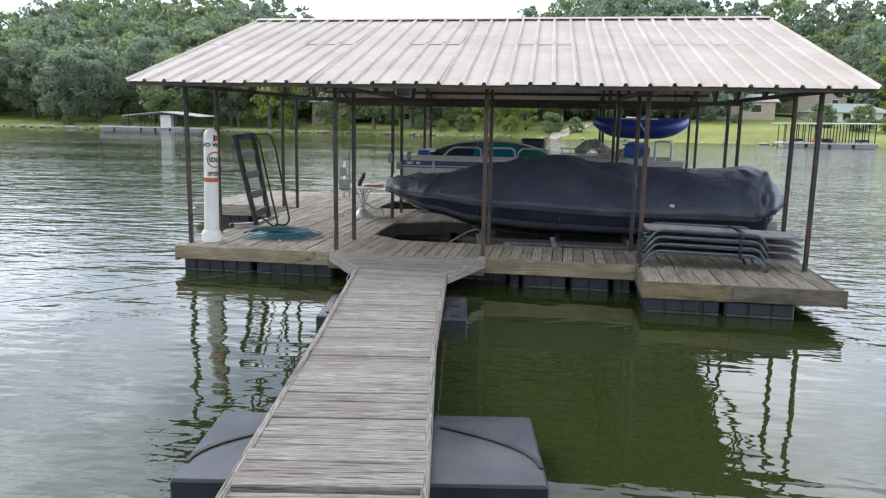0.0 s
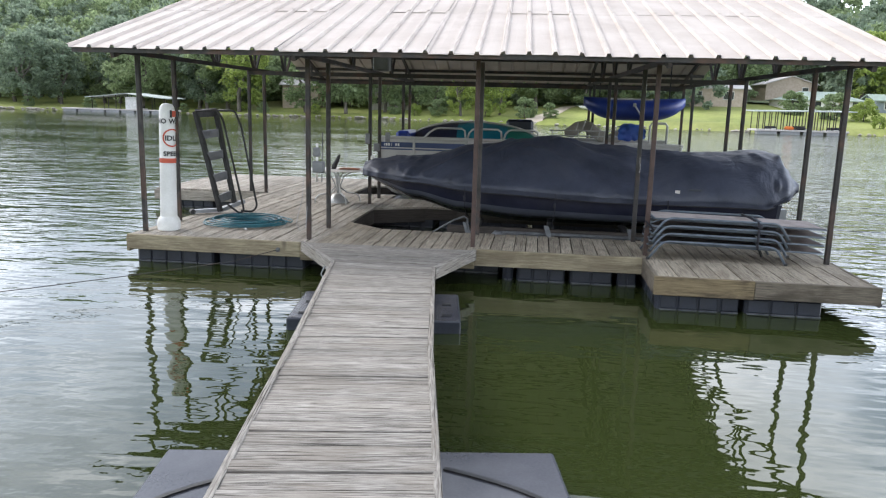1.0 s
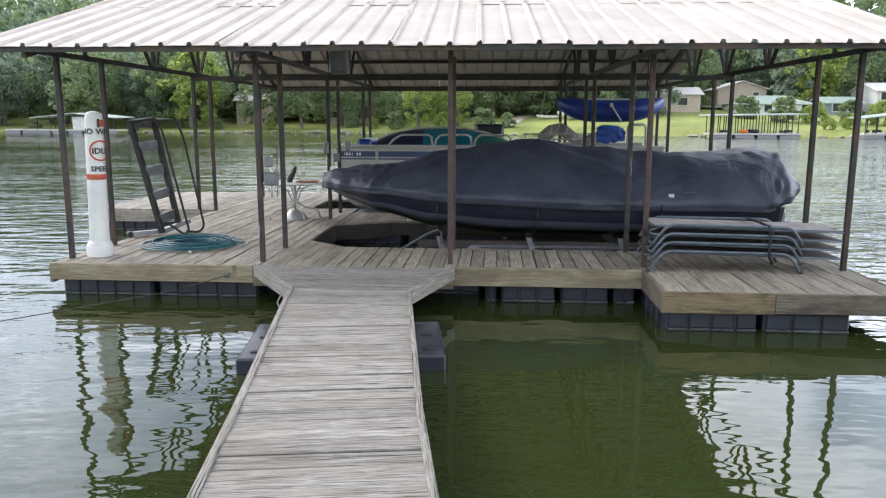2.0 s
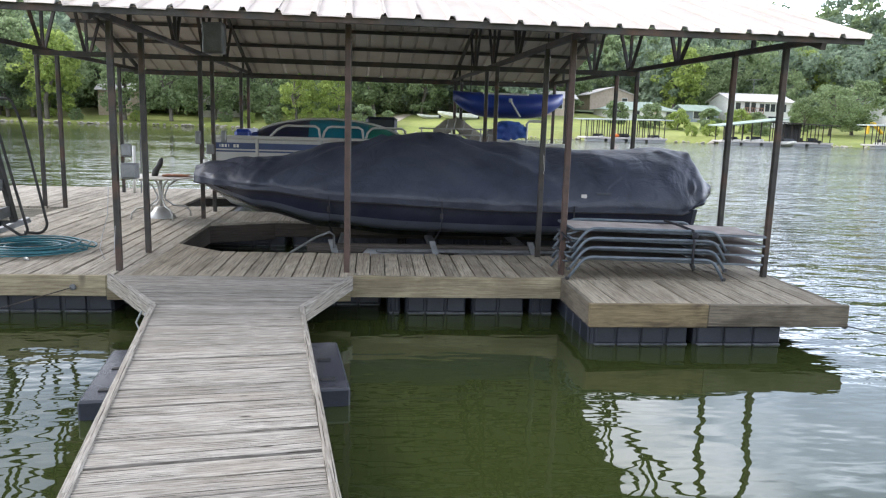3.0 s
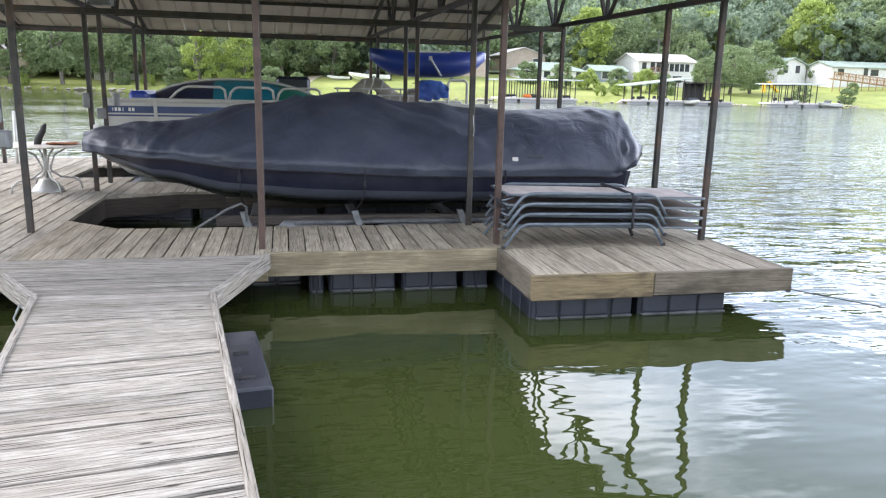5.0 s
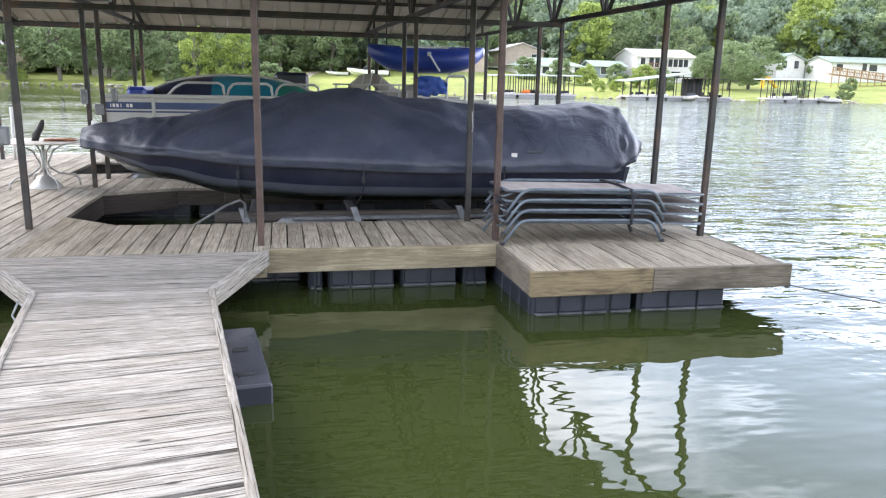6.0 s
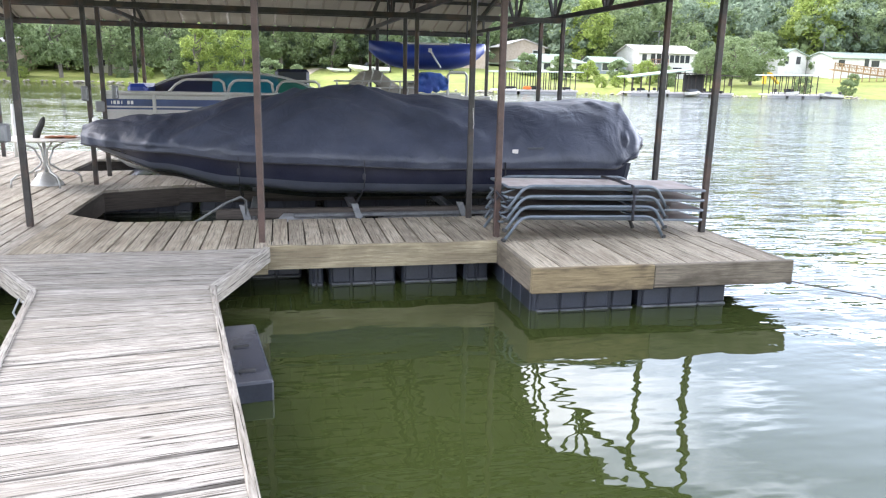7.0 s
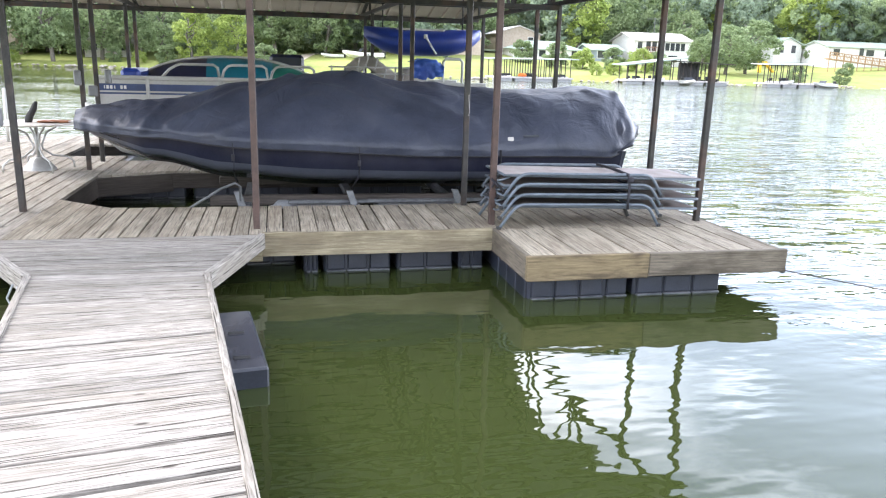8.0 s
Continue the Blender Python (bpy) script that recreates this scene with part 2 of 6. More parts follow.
def water_material():
    m = bpy.data.materials.new("lake_water")
    m.use_nodes = True
    n, l = m.node_tree.nodes, m.node_tree.links
    b = n["Principled BSDF"]
    b.inputs["Roughness"].default_value = 0.04
    b.inputs["IOR"].default_value = 1.5
    tc = n.new("ShaderNodeTexCoord")
    big = n.new("ShaderNodeTexNoise")
    big.inputs["Scale"].default_value, big.inputs["Detail"].default_value = 0.25, 3.0
    l.new(tc.outputs["Object"], big.inputs["Vector"])
    ramp = n.new("ShaderNodeValToRGB")
    ramp.color_ramp.elements[0].position, ramp.color_ramp.elements[1].position = 0.3, 0.7
    ramp.color_ramp.elements[0].color = (0.0225, 0.0305, 0.009, 1)
    ramp.color_ramp.elements[1].color = (0.0285, 0.0375, 0.0108, 1)
    l.new(big.outputs["Fac"], ramp.inputs["Fac"])
    l.new(ramp.outputs["Color"], b.inputs["Base Color"])
    # calm in the lee of the dock, ruffled further out
    sub, ln, calm = n.new("ShaderNodeVectorMath"), n.new("ShaderNodeVectorMath"), n.new("ShaderNodeMapRange")
    sub.operation, ln.operation = "SUBTRACT", "LENGTH"
    sub.inputs[1].default_value = (0.9, -3.2, WATER_Z)
    l.new(tc.outputs["Object"], sub.inputs[0])
    l.new(sub.outputs["Vector"], ln.inputs[0])
    l.new(ln.outputs["Value"], calm.inputs["Value"])
    calm.inputs["From Min"].default_value, calm.inputs["From Max"].default_value = 2.6, 12.0
    calm.inputs["To Min"].default_value, calm.inputs["To Max"].default_value = 0.0, 1.0
    # the open water towards +x lies in the wind
    sx, wind, mul = n.new("ShaderNodeSeparateXYZ"), n.new("ShaderNodeMapRange"), n.new("ShaderNodeMath")
    l.new(tc.outputs["Object"], sx.inputs[0])
    l.new(sx.outputs["X"], wind.inputs["Value"])
    wind.interpolation_type = "SMOOTHSTEP"
    wind.inputs["From Min"].default_value, wind.inputs["From Max"].default_value = -8.0, 9.0
    wind.inputs["To Min"].default_value, wind.inputs["To Max"].default_value = 0.22, 1.0
    mul.operation = "MULTIPLY"
    l.new(calm.outputs["Result"], mul.inputs[0])
    # gusts ruffle it in long bands
    gm, gn, gr, gx = n.new("ShaderNodeMapping"), n.new("ShaderNodeTexNoise"), n.new("ShaderNodeMapRange"), n.new("ShaderNodeMath")
    gm.inputs["Scale"].default_value = (0.25, 1.0, 1.0)
    gn.inputs["Scale"].default_value, gn.inputs["Detail"].default_value = 0.16, 4.0
    gr.inputs["From Min"].default_value, gr.inputs["From Max"].default_value = 0.35, 0.65
    gr.inputs["To Min"].default_value, gr.inputs["To Max"].default_value = 0.45, 1.25
    gx.operation = "MULTIPLY"
    l.new(tc.outputs["Object"], gm.inputs["Vector"])
    l.new(gm.outputs["Vector"], gn.inputs["Vector"])
    l.new(gn.outputs["Fac"], gr.inputs["Value"])
    l.new(wind.outputs["Result"], gx.inputs[0])
    l.new(gr.outputs["Result"], gx.inputs[1])
    l.new(gx.outputs[0], mul.inputs[1])
    ro = n.new("ShaderNodeMapRange")
    ro.inputs["To Min"].default_value, ro.inputs["To Max"].default_value = 0.015, 0.09
    l.new(mul.outputs[0], ro.inputs["Value"])
    l.new(ro.outputs["Result"], b.inputs["Roughness"])
    prev = None
    for scale, stretch, near, far, dist in ((0.8, (0.6, 1.3, 1), 0.035, 1.0, 0.26), (2.6, (0.55, 1.4, 1), 0.055, 1.0, 0.13), (8.0, (0.8, 1.1, 1), 0.01, 1.0, 0.035)):
        mp, nz, bp, st = n.new("ShaderNodeMapping"), n.new("ShaderNodeTexNoise"), n.new("ShaderNodeBump"), n.new("ShaderNodeMapRange")
        mp.inputs["Scale"].default_value = stretch
        mp.inputs["Rotation"].default_value = (0, 0, radians(-12))
        l.new(tc.outputs["Object"], mp.inputs["Vector"])
        l.new(mp.outputs["Vector"], nz.inputs["Vector"])
        nz.inputs["Scale"].default_value, nz.inputs["Detail"].default_value = scale, 2.0
        st.inputs["To Min"].default_value, st.inputs["To Max"].default_value = near, far
        l.new(mul.outputs[0], st.inputs["Value"])
        l.new(st.outputs["Result"], bp.inputs["Strength"])
        bp.inputs["Distance"].default_value = dist
        l.new(nz.outputs["Fac"], bp.inputs["Height"])
        if prev:
            l.new(prev.outputs["Normal"], bp.inputs["Normal"])
        prev = bp
    l.new(prev.outputs["Normal"], b.inputs["Normal"])
    return m


def leaf_material(name, c1, c2):
    """Leaves: part of the light goes through them."""
    m = surface(name, c1, c2, 0.6, 0.6, bump=0.0, fine=4.0, vary=0.12, spec=0.25, island=True)
    n, l = m.node_tree.nodes, m.node_tree.links
    b = n["Principled BSDF"]
    tr, mx = n.new("ShaderNodeBsdfTranslucent"), n.new("ShaderNodeMixShader")
    l.new(b.inputs["Base Color"].links[0].from_socket, tr.inputs["Color"])
    mx.inputs["Fac"].default_value = 0.6
    l.new(b.outputs["BSDF"], mx.inputs[1])
    l.new(tr.outputs["BSDF"], mx.inputs[2])
    l.new(mx.outputs["Shader"], n["Material Output"].inputs["Surface"])
    return m


M_WATER = water_material()
# haze over the far shore is put into these raised leaf colours
M_LEAF = leaf_material("oak_leaves", (0.18, 0.245, 0.125), (0.345, 0.425, 0.23))
M_LEAF_LIGHT = leaf_material("sunlit_light_leaves", (0.23, 0.31, 0.085), (0.45, 0.53, 0.17))
M_LEAF_DARK = leaf_material("dark_hill_leaves", (0.165, 0.225, 0.165), (0.32, 0.395, 0.28))
M_BARK = surface("bark", (0.09, 0.08, 0.07), (0.19, 0.17, 0.15), 4.0, 0.9, bump=0.5)
M_LITTER = surface("woodland_undergrowth", (0.13, 0.165, 0.08), (0.21, 0.25, 0.13), 0.4, 0.95, bump=0.0, fine=2.5)
M_GRASS = surface("shore_grass", (0.15, 0.185, 0.035), (0.30, 0.33, 0.085), 0.12, 0.9, bump=0.0, fine=1.5, dirt=(0.20, 0.19, 0.09), dirt_amount=0.5, dirt_scale=0.05)


# ---------------- mesh tools ----------------
class Geo:
    """Vertices and faces, collected in world metres."""

    def __init__(self):
        self.v, self.f = [], []

    def add(self, vs, fs):
        k = len(self.v)
        self.v += [tuple(p) for p in vs]
        self.f += [tuple(i + k for i in f) for f in fs]
        return self

    def box(self, x0, x1, y0, y1, z0, z1, c=0.0, m=None):
        """A box whose upper edges are chamfered by c; m turns and moves it."""
        vs = [(x0, y0, z0), (x1, y0, z0), (x1, y1, z0), (x0, y1, z0)]
        fs = [(3, 2, 1, 0)]
        rings = [(0, z1 - c), (c, z1)] if c else [(0, z1)]
        for i, z in rings:
            vs += [(x0 + i, y0 + i, z), (x1 - i, y0 + i, z), (x1 - i, y1 - i, z), (x0 + i, y1 - i, z)]
        for r in range(len(rings)):
            a = 4 * r
            fs += [(a + j, a + (j + 1) % 4, a + 4 + (j + 1) % 4, a + 4 + j) for j in range(4)]
        t = 4 * len(rings)
        fs.append((t, t + 1, t + 2, t + 3))
        if m is not None:
            vs = [m @ Vector(p) for p in vs]
        return self.add(vs, fs)

    def rbox(self, x0, x1, y0, y1, z0, z1, c, m=None):
        """A box with all its edges chamfered."""
        vs, idx = [], {}
        X, Y, Z = (x0, x1), (y0, y1), (z0, z1)
        for i in (0, 1):
            for j in (0, 1):
                for k in (0, 1):
                    sx, sy, sz = (1 - 2 * i) * c, (1 - 2 * j) * c, (1 - 2 * k) * c
                    for ax, p in ((0, (X[i], Y[j] + sy, Z[k] + sz)), (1, (X[i] + sx, Y[j], Z[k] + sz)), (2, (X[i] + sx, Y[j] + sy, Z[k]))):
                        idx[i, j, k, ax] = len(vs)
                        vs.append(p)
        bm = bmesh.new()
        bv = [bm.verts.new(m @ Vector(p) if m is not None else p) for p in vs]
        bmesh.ops.convex_hull(bm, input=bv)
        bm.verts.ensure_lookup_table()
        bm.verts.index_update()
        self.add([v.co.copy() for v in bm.verts], [[v.index for v in f.verts] for f in bm.faces])
        bm.free()
        return self

    def tube(self, pts, r, n=8, closed=False, flat=None):
        """A tube along points; r is a number or one radius a point. flat: (width, height) of a rectangular section instead."""
        pts = [Vector(p) for p in pts]
        k = len(pts)
        rad = r if isinstance(r, (list, tuple)) else [r] * k
        vs, fs = [], []
        up = None
        for i, p in enumerate(pts):
            a = pts[i - 1] if (i or closed) else p
            b = pts[(i + 1) % k] if (i < k - 1 or closed) else p
            d = (b - a).normalized()
            if up is None:
                up = Vector((0, 0, 1)) if abs(d.z) < 0.9 else Vector((1, 0, 0))
            side = d.cross(up).normalized()
            up = side.cross(d).normalized()
            if flat:
                w, h = flat[0] / 2, flat[1] / 2
                vs += [p + side * sx * w + up * sz * h for sx, sz in ((-1, -1), (1, -1), (1, 1), (-1, 1))]
            else:
                vs += [p + (side * math.cos(q) + up * math.sin(q)) * rad[i] for q in (2 * math.pi * j / n for j in range(n))]
        if flat:
            n = 4
        for i in range(k if closed else k - 1):
            a, b = i * n, ((i + 1) % k) * n
            fs += [(a + j, a + (j + 1) % n, b + (j + 1) % n, b + j) for j in range(n)]
        if not closed:
            fs += [tuple(range(n - 1, -1, -1)), tuple(range((k - 1) * n, k * n))]
        return self.add(vs, fs)

    def lathe(self, profile, cx, cy, n=20, m=None):
        """Turns (radius, z) pairs round a vertical axis."""
        vs, fs = [], []
        for r, z in profile:
            vs += [(cx + r * math.cos(2 * math.pi * j / n), cy + r * math.sin(2 * math.pi * j / n), z) for j in range(n)]
        for i in range(len(profile) - 1):
            fs += [(i * n + j, i * n + (j + 1) % n, (i + 1) * n + (j + 1) % n, (i + 1) * n + j) for j in range(n)]
        fs += [tuple(range(n - 1, -1, -1)), tuple(range((len(profile) - 1) * n, len(profile) * n))]
        if m is not None:
            vs = [m @ Vector(p) for p in vs]
        return self.add(vs, fs)

    def loft(self, rings, cap=True, closed=True):
        """Joins rings of equal count."""
        n = len(rings[0])
        vs = [p for ring in rings for p in ring]
        fs = []
        for i in range(len(rings) - 1):
            for j in range(n if closed else n - 1):
                fs.append((i * n + j, i * n + (j + 1) % n, (i + 1) * n + (j + 1) % n, (i + 1) * n + j))
        if cap and closed:
            fs += [tuple(range(n - 1, -1, -1)), tuple(range((len(rings) - 1) * n, len(rings) * n))]
        return self.add(vs, fs)

    def prism(self, poly, z0, z1):
        """An upright prism over a convex outline, counter-clockwise."""
        n = len(poly)
        vs = [(x, y, z0) for x, y in poly] + [(x, y, z1) for x, y in poly]
        fs = [tuple(range(n - 1, -1, -1)), tuple(range(n, 2 * n))] + [(j, (j + 1) % n, n + (j + 1) % n, n + j) for j in range(n)]
        return self.add(vs, fs)

    def mesh(self, name, smooth=False):
        me = bpy.data.meshes.new(name)
        me.from_pydata([tuple(p) for p in self.v], [], self.f)
        if smooth:
            me.polygons.foreach_set("use_smooth", [True] * len(me.polygons))
            if smooth is not True:
                me.set_sharp_from_angle(angle=radians(smooth))
        me.update()
        return me


def world_of(ob):
    return world_of(ob.parent) @ ob.matrix_parent_inverse @ ob.matrix_basis if ob.parent else ob.matrix_basis.copy()


def part(name, geo, material, parent=None, label="", smooth=False, m=None):
    """Links a geometry as one mesh object under a thing or a part."""
    me = geo if isinstance(geo, bpy.types.Mesh) else geo.mesh(name, smooth)
    if not me.materials:
        me.materials.append(material)
    ob = new(name, me)
    if parent is not None:
        ob.parent = parent
        ob.matrix_parent_inverse = world_of(parent).inverted()
    if m is not None:
        ob.matrix_basis = m
    return tagged(ob, label) if label else ob


def thing(name, at, label, category, group="", kind=""):
    ob = new(name)
    ob.empty_display_size = 0.1
    ob.matrix_basis = Matrix.Translation(at)
    return tagged(ob, label, category, group, kind)


_planks = {}


def plank(parent, name, a, b, width, thick, material, jitter=1.0):
    """A board whose top runs from a to b along its middle. Boards of alike size share their mesh."""
    a, b = Vector(a), Vector(b)
    length = (b - a).length
    key = (name, round(length, 2), round(width, 3), round(thick, 3), material.name)
    if key not in _planks:
        _planks[key] = Geo().box(-length / 2, length / 2, -width / 2, width / 2, -thick, 0, 0.003).mesh(name)
    d = (b - a).normalized()
    side = Vector((0, 0, 1)).cross(d).normalized()
    up = d.cross(side)
    rot = Matrix((d, side, up)).transposed().to_4x4()
    mid = (a + b) / 2 + Vector((0, 0, random.uniform(-0.004, 0.003) * jitter))
    m = Matrix.Translation(mid) @ rot @ pose(0, 0, 0, random.uniform(-0.7, 0.7) * jitter, random.uniform(-0.12, 0.12) * jitter, random.uniform(-0.25, 0.25) * jitter)
    return part(name, _planks[key], material, parent, m=m)



# ---------------- ground and water ----------------
def shore_y(x):
    return 104 + 12 * math.tanh(-(x - 5) / 22) + 2.0 * noise.noise(Vector((x * 0.05, 3.0, 0)))


def hill(x, y):
    """Height of the land beyond the lake, and of the near bank behind the gangway."""
    d = y - shore_y(x)
    if d < 0:
        near = -13.5 - y
        if near > -3:
            return -1.5 + min(1.0, (near + 3) / 3) * 2.2 + max(0, near) * 0.12
        return max(-2.5, d * 0.25 - 0.1) if d > -10 else -2.6
    bank = 0.75 * min(1, d / 1.2)
    slope = bank + 0.075 * min(d, 45)
    village = max(0.0, min(1.0, (x - 22) / 12)) * max(0.0, min(1.0, (140 - x) / 14))
    rise = max(0, d - 36 - 20 * village)
    gap = math.exp(-((math.atan2(x, y) - radians(-11)) / radians(9)) ** 2)
    top = 0.33 * min(rise, 90) * (1 - 0.62 * gap)
    return slope + top + 1.2 * noise.noise(Vector((x * 0.02, y * 0.02, 5)))


def build_ground():
    xs = [-700, -450, -300, -220] + [-170 + 4 * i for i in range(86)] + [220, 300, 450, 700]
    ys = [-300, -120, -60, -35, -25, -18, -16, -14, -12, -8, 0, 20, 50, 70] + [78 + 1.6 * i for i in range(38)] + [140, 146, 153, 160, 170, 182, 196, 215, 240, 300, 420, 700]
    vs = [(x, y, hill(x, y)) for y in ys for x in xs]
    n = len(xs)
    fs = [(j * n + i, j * n + i + 1, (j + 1) * n + i + 1, (j + 1) * n + i) for j in range(len(ys) - 1) for i in range(n - 1)]
    tagged(part("ground", Geo().add(vs, fs), M_GRASS, smooth=True), "grassy lake shore rising to wooded hills", "ground", kind="structure")
    g = Geo().add([(-900, -14, WATER_Z), (900, -14, WATER_Z), (900, 160, WATER_Z), (-900, 160, WATER_Z)], [(0, 1, 2, 3)])
    tagged(part("water", g, M_WATER), "calm green lake water with small ripples", "water", kind="structure")


build_ground()


def build_wood_floor():
    """Undergrowth under the woods."""
    rows_ = []
    for j in range(30):
        f = j / 29
        row = []
        for i in range(96):
            x = -200 + i * 4.3
            y = shore_y(x) + (38 if 28 < x < 126 else 29) + 120 * f * f
            row.append((x, y, hill(x, y) + 0.35))
        rows_.append(row)
    tagged(part("woodland_floor", Geo().loft(rows_, cap=False, closed=False), M_LITTER, smooth=True), "low green undergrowth under the woods", "ground", kind="structure")


build_wood_floor()

# ---------------- the floating dock ----------------
COLS = (-4.60, -2.265, -0.05, 2.16, 4.36)
ROWS_Y = (0.265, 1.26, 4.12, 4.98, 7.70, 8.60)
dock = thing("floating_dock", (0, 0, DECK_Z), "weathered grey timber floating boat dock with two boat slips", "dock")


def deck_field(x0, x1, y0, y1, pitch=0.152, cut=None, m=None):
    """Deck boards along y; cut(x) gives the y-range of a board, or None."""
    k = round((x1 - x0) / pitch)
    w = (x1 - x0) / k
    for i in range(k):
        x = x0 + (i + 0.5) * w
        a, b = cut(x) if cut else (y0, y1)
        if b - a < 0.05:
            continue
        h = w / 2 - 0.004
        (a0, b0), (a1, b1) = (cut(x - h), cut(x + h)) if cut else ((a, b), (a, b))
        if 0.04 < max(abs(b0 - b1), abs(a0 - a1)) < 0.3:
            # a board sawn off at a slant along the corner of a slip
            part("deck_plank", Geo().prism([(a1, -h), (b1, -h), (b0, h), (a0, h)], DECK_Z - 0.038, DECK_Z), m or M_PLANK, dock, m=pose(x, 0, 0, 0, 0, 90))
            continue
        plank(dock, "deck_plank", (x, a, DECK_Z), (x, b, DECK_Z), w - random.choice((0.009, 0.012, 0.015)), 0.038, m or M_PLANK)


def front_cut(x):
    end = 1.36
    if x < -1.5:
        end = 1.36 + (-1.5 - x) * 0.85
    return (0.03 + random.uniform(-0.015, 0.01), end)


deck_field(-2.10, 4.45, 0, 0, cut=front_cut, m=M_PLANK_BROWN)                      # walk along the front
deck_field(2.14, 4.42, -0.98, 0.02, 0.228, cut=lambda x: (-0.985 + random.uniform(-0.02, 0.01), 0.02), m=M_PLANK_BROWN)     # platform that juts out
deck_field(-4.70, -2.10, 0, 0, cut=lambda x: (0.03 + random.uniform(-0.015, 0.01), 4.05))
deck_field(-4.70, -2.10, 0, 0, cut=lambda x: (4.06, 5.62 if x > -3.05 else 8.65))
deck_field(-2.10, 4.45, 0, 0, cut=lambda x: (4.0 if x > -1.25 else 4.0 - (-1.25 - x) * 0.5, 5.05))
deck_field(-3.05, 4.45, 0, 0, cut=lambda x: (7.75 if x > -2.5 else 7.2, 8.65))
deck_field(-7.10, -4.71, 5.25, 8.65)

# ---- rim boards and slip trim ----
def rim(a, b, z1=DECK_Z - 0.035, h=0.20, t=0.045, m=None, wane=0.0):
    a, b = Vector(a), Vector(b)
    d = b - a
    ang = math.degrees(math.atan2(d.y, d.x))
    g = Geo()
    if wane:
        n = 40
        rows_ = []
        for i in range(n + 1):
            x = d.length * i / n
            zt = h + wane * noise.noise(Vector((x * 1.7, a.x, 3.3))) + wane * 0.4 * noise.noise(Vector((x * 6.0, a.x, 1.3)))
            rows_.append([(x, -t / 2, 0), (x, -t / 2, zt - 0.006), (x, -t / 2 + 0.006, zt), (x, t / 2, zt), (x, t / 2, 0)])
        g.loft([list(reversed(q)) for q in rows_])
    else:
        g.rbox(0, d.length, -t / 2, t / 2, 0, h, 0.006)
    part("rim_board", g, m or M_FASCIA, dock, m=pose(a.x, a.y, z1 - h, 0, 0, ang))


rim((-4.72, 0.0, 0), (-2.30, 0.0, 0), z1=DECK_Z + 0.002)
rim((-2.30, 0.0, 0), (0.0, 0.0, 0))
rim((0.0, 0.0, 0), (2.09, 0.0, 0), z1=DECK_Z + 0.022, h=0.21, wane=0.016)
rim((2.115, 0.03, 0), (2.115, -1.0, 0), z1=DECK_Z + 0.014, h=0.21, t=0.05, m=M_FASCIA_GREY)
rim((2.09, -1.025, 0), (3.16, -1.025, 0), z1=DECK_Z + 0.014, h=0.21, t=0.05, m=M_FASCIA_STAINED)
rim((3.163, -1.025, 0), (4.47, -1.025, 0), z1=DECK_Z + 0.013, h=0.20, t=0.05, m=M_FASCIA_GREY)
rim((4.45, -1.0, 0), (4.45, 1.36, 0), z1=DECK_Z - 0.002, m=M_FASCIA_GREY)
rim((-4.72, 0.0, 0), (-4.72, 5.25, 0))
# boards round the slips, their shade carried by the dark wood colour
rim((-1.5, 1.38, 0), (4.45, 1.38, 0), h=0.24, m=M_SLIP_DARK)
rim((-2.12, 1.90, 0), (-1.5, 1.38, 0), h=0.24, m=M_SLIP_DARK)
rim((-2.12, 1.90, 0), (-2.12, 3.55, 0), h=0.24, m=M_SLIP_DARK)
rim((-2.12, 3.55, 0), (-1.25, 3.98, 0), h=0.24, m=M_SLIP_DARK)
rim((-1.25, 3.98, 0), (4.45, 3.98, 0), h=0.20, m=M_SLIP_DARK)
rim((-2.1, 5.07, 0), (4.45, 5.07, 0), m=M_SLIP_DARK)
rim((-3.05, 5.64, 0), (-2.1, 5.07, 0), m=M_SLIP_DARK)
rim((-3.07, 5.64, 0), (-3.07, 7.2, 0), m=M_SLIP_DARK)
rim((-3.05, 7.2, 0), (-2.5, 7.73, 0), m=M_SLIP_DARK)
rim((-2.5, 7.73, 0), (4.45, 7.73, 0), m=M_SLIP_DARK)
rim((4.45, 3.98, 0), (4.45, 5.07, 0))
rim((-7.12, 5.23, 0), (-4.74, 5.23, 0), m=M_PLANK)
rim((-7.12, 5.23, 0), (-7.12, 8.68, 0), m=M_PLANK)
rim((-7.12, 8.68, 0), (4.45, 8.68, 0))


# ---- plastic floats under the deck ----
def dock_float(x0, x1, y0, y1, group="floats under the dock", top=0.24, side=False):
    g = Geo().rbox(x0, x1, y0, y1, WATER_Z - 0.30, top, 0.02)
    f = thing("dock_float", ((x0 + x1) / 2, (y0 + y1) / 2, WATER_Z - 0.30), "ribbed black plastic float under the dock", "dock float", group)
    part("shell", g, M_FLOAT, f)
    # raised panels between vertical grooves on the long faces
    k = max(2, round((x1 - x0) / 0.235))
    w = (x1 - x0) / k
    for i in range(k):
        a = x0 + i * w + (0.012 if i % 3 else 0.03)
        part("rib_panel", Geo().rbox(a, x0 + (i + 1) * w - 0.012, y0 - 0.022, y0 + 0.01, WATER_Z + 0.016, top - 0.01, 0.010), M_FLOAT, f)
        part("moulded_lip", Geo().rbox(a - 0.004, x0 + (i + 1) * w - 0.008, y0 - 0.034, y0 + 0.01, WATER_Z - 0.05, WATER_Z + 0.015, 0.006), M_LIP, f, "paler scuffed lip along the waterline")
    if side:
        for i in range(4):
            b = y0 + 0.03 + i * 0.26
            part("rib_panel", Geo().rbox(x0 - 0.022, x0 + 0.01, b, b + 0.23, WATER_Z - 0.05, top - 0.01, 0.010), M_FLOAT, f)
    return f


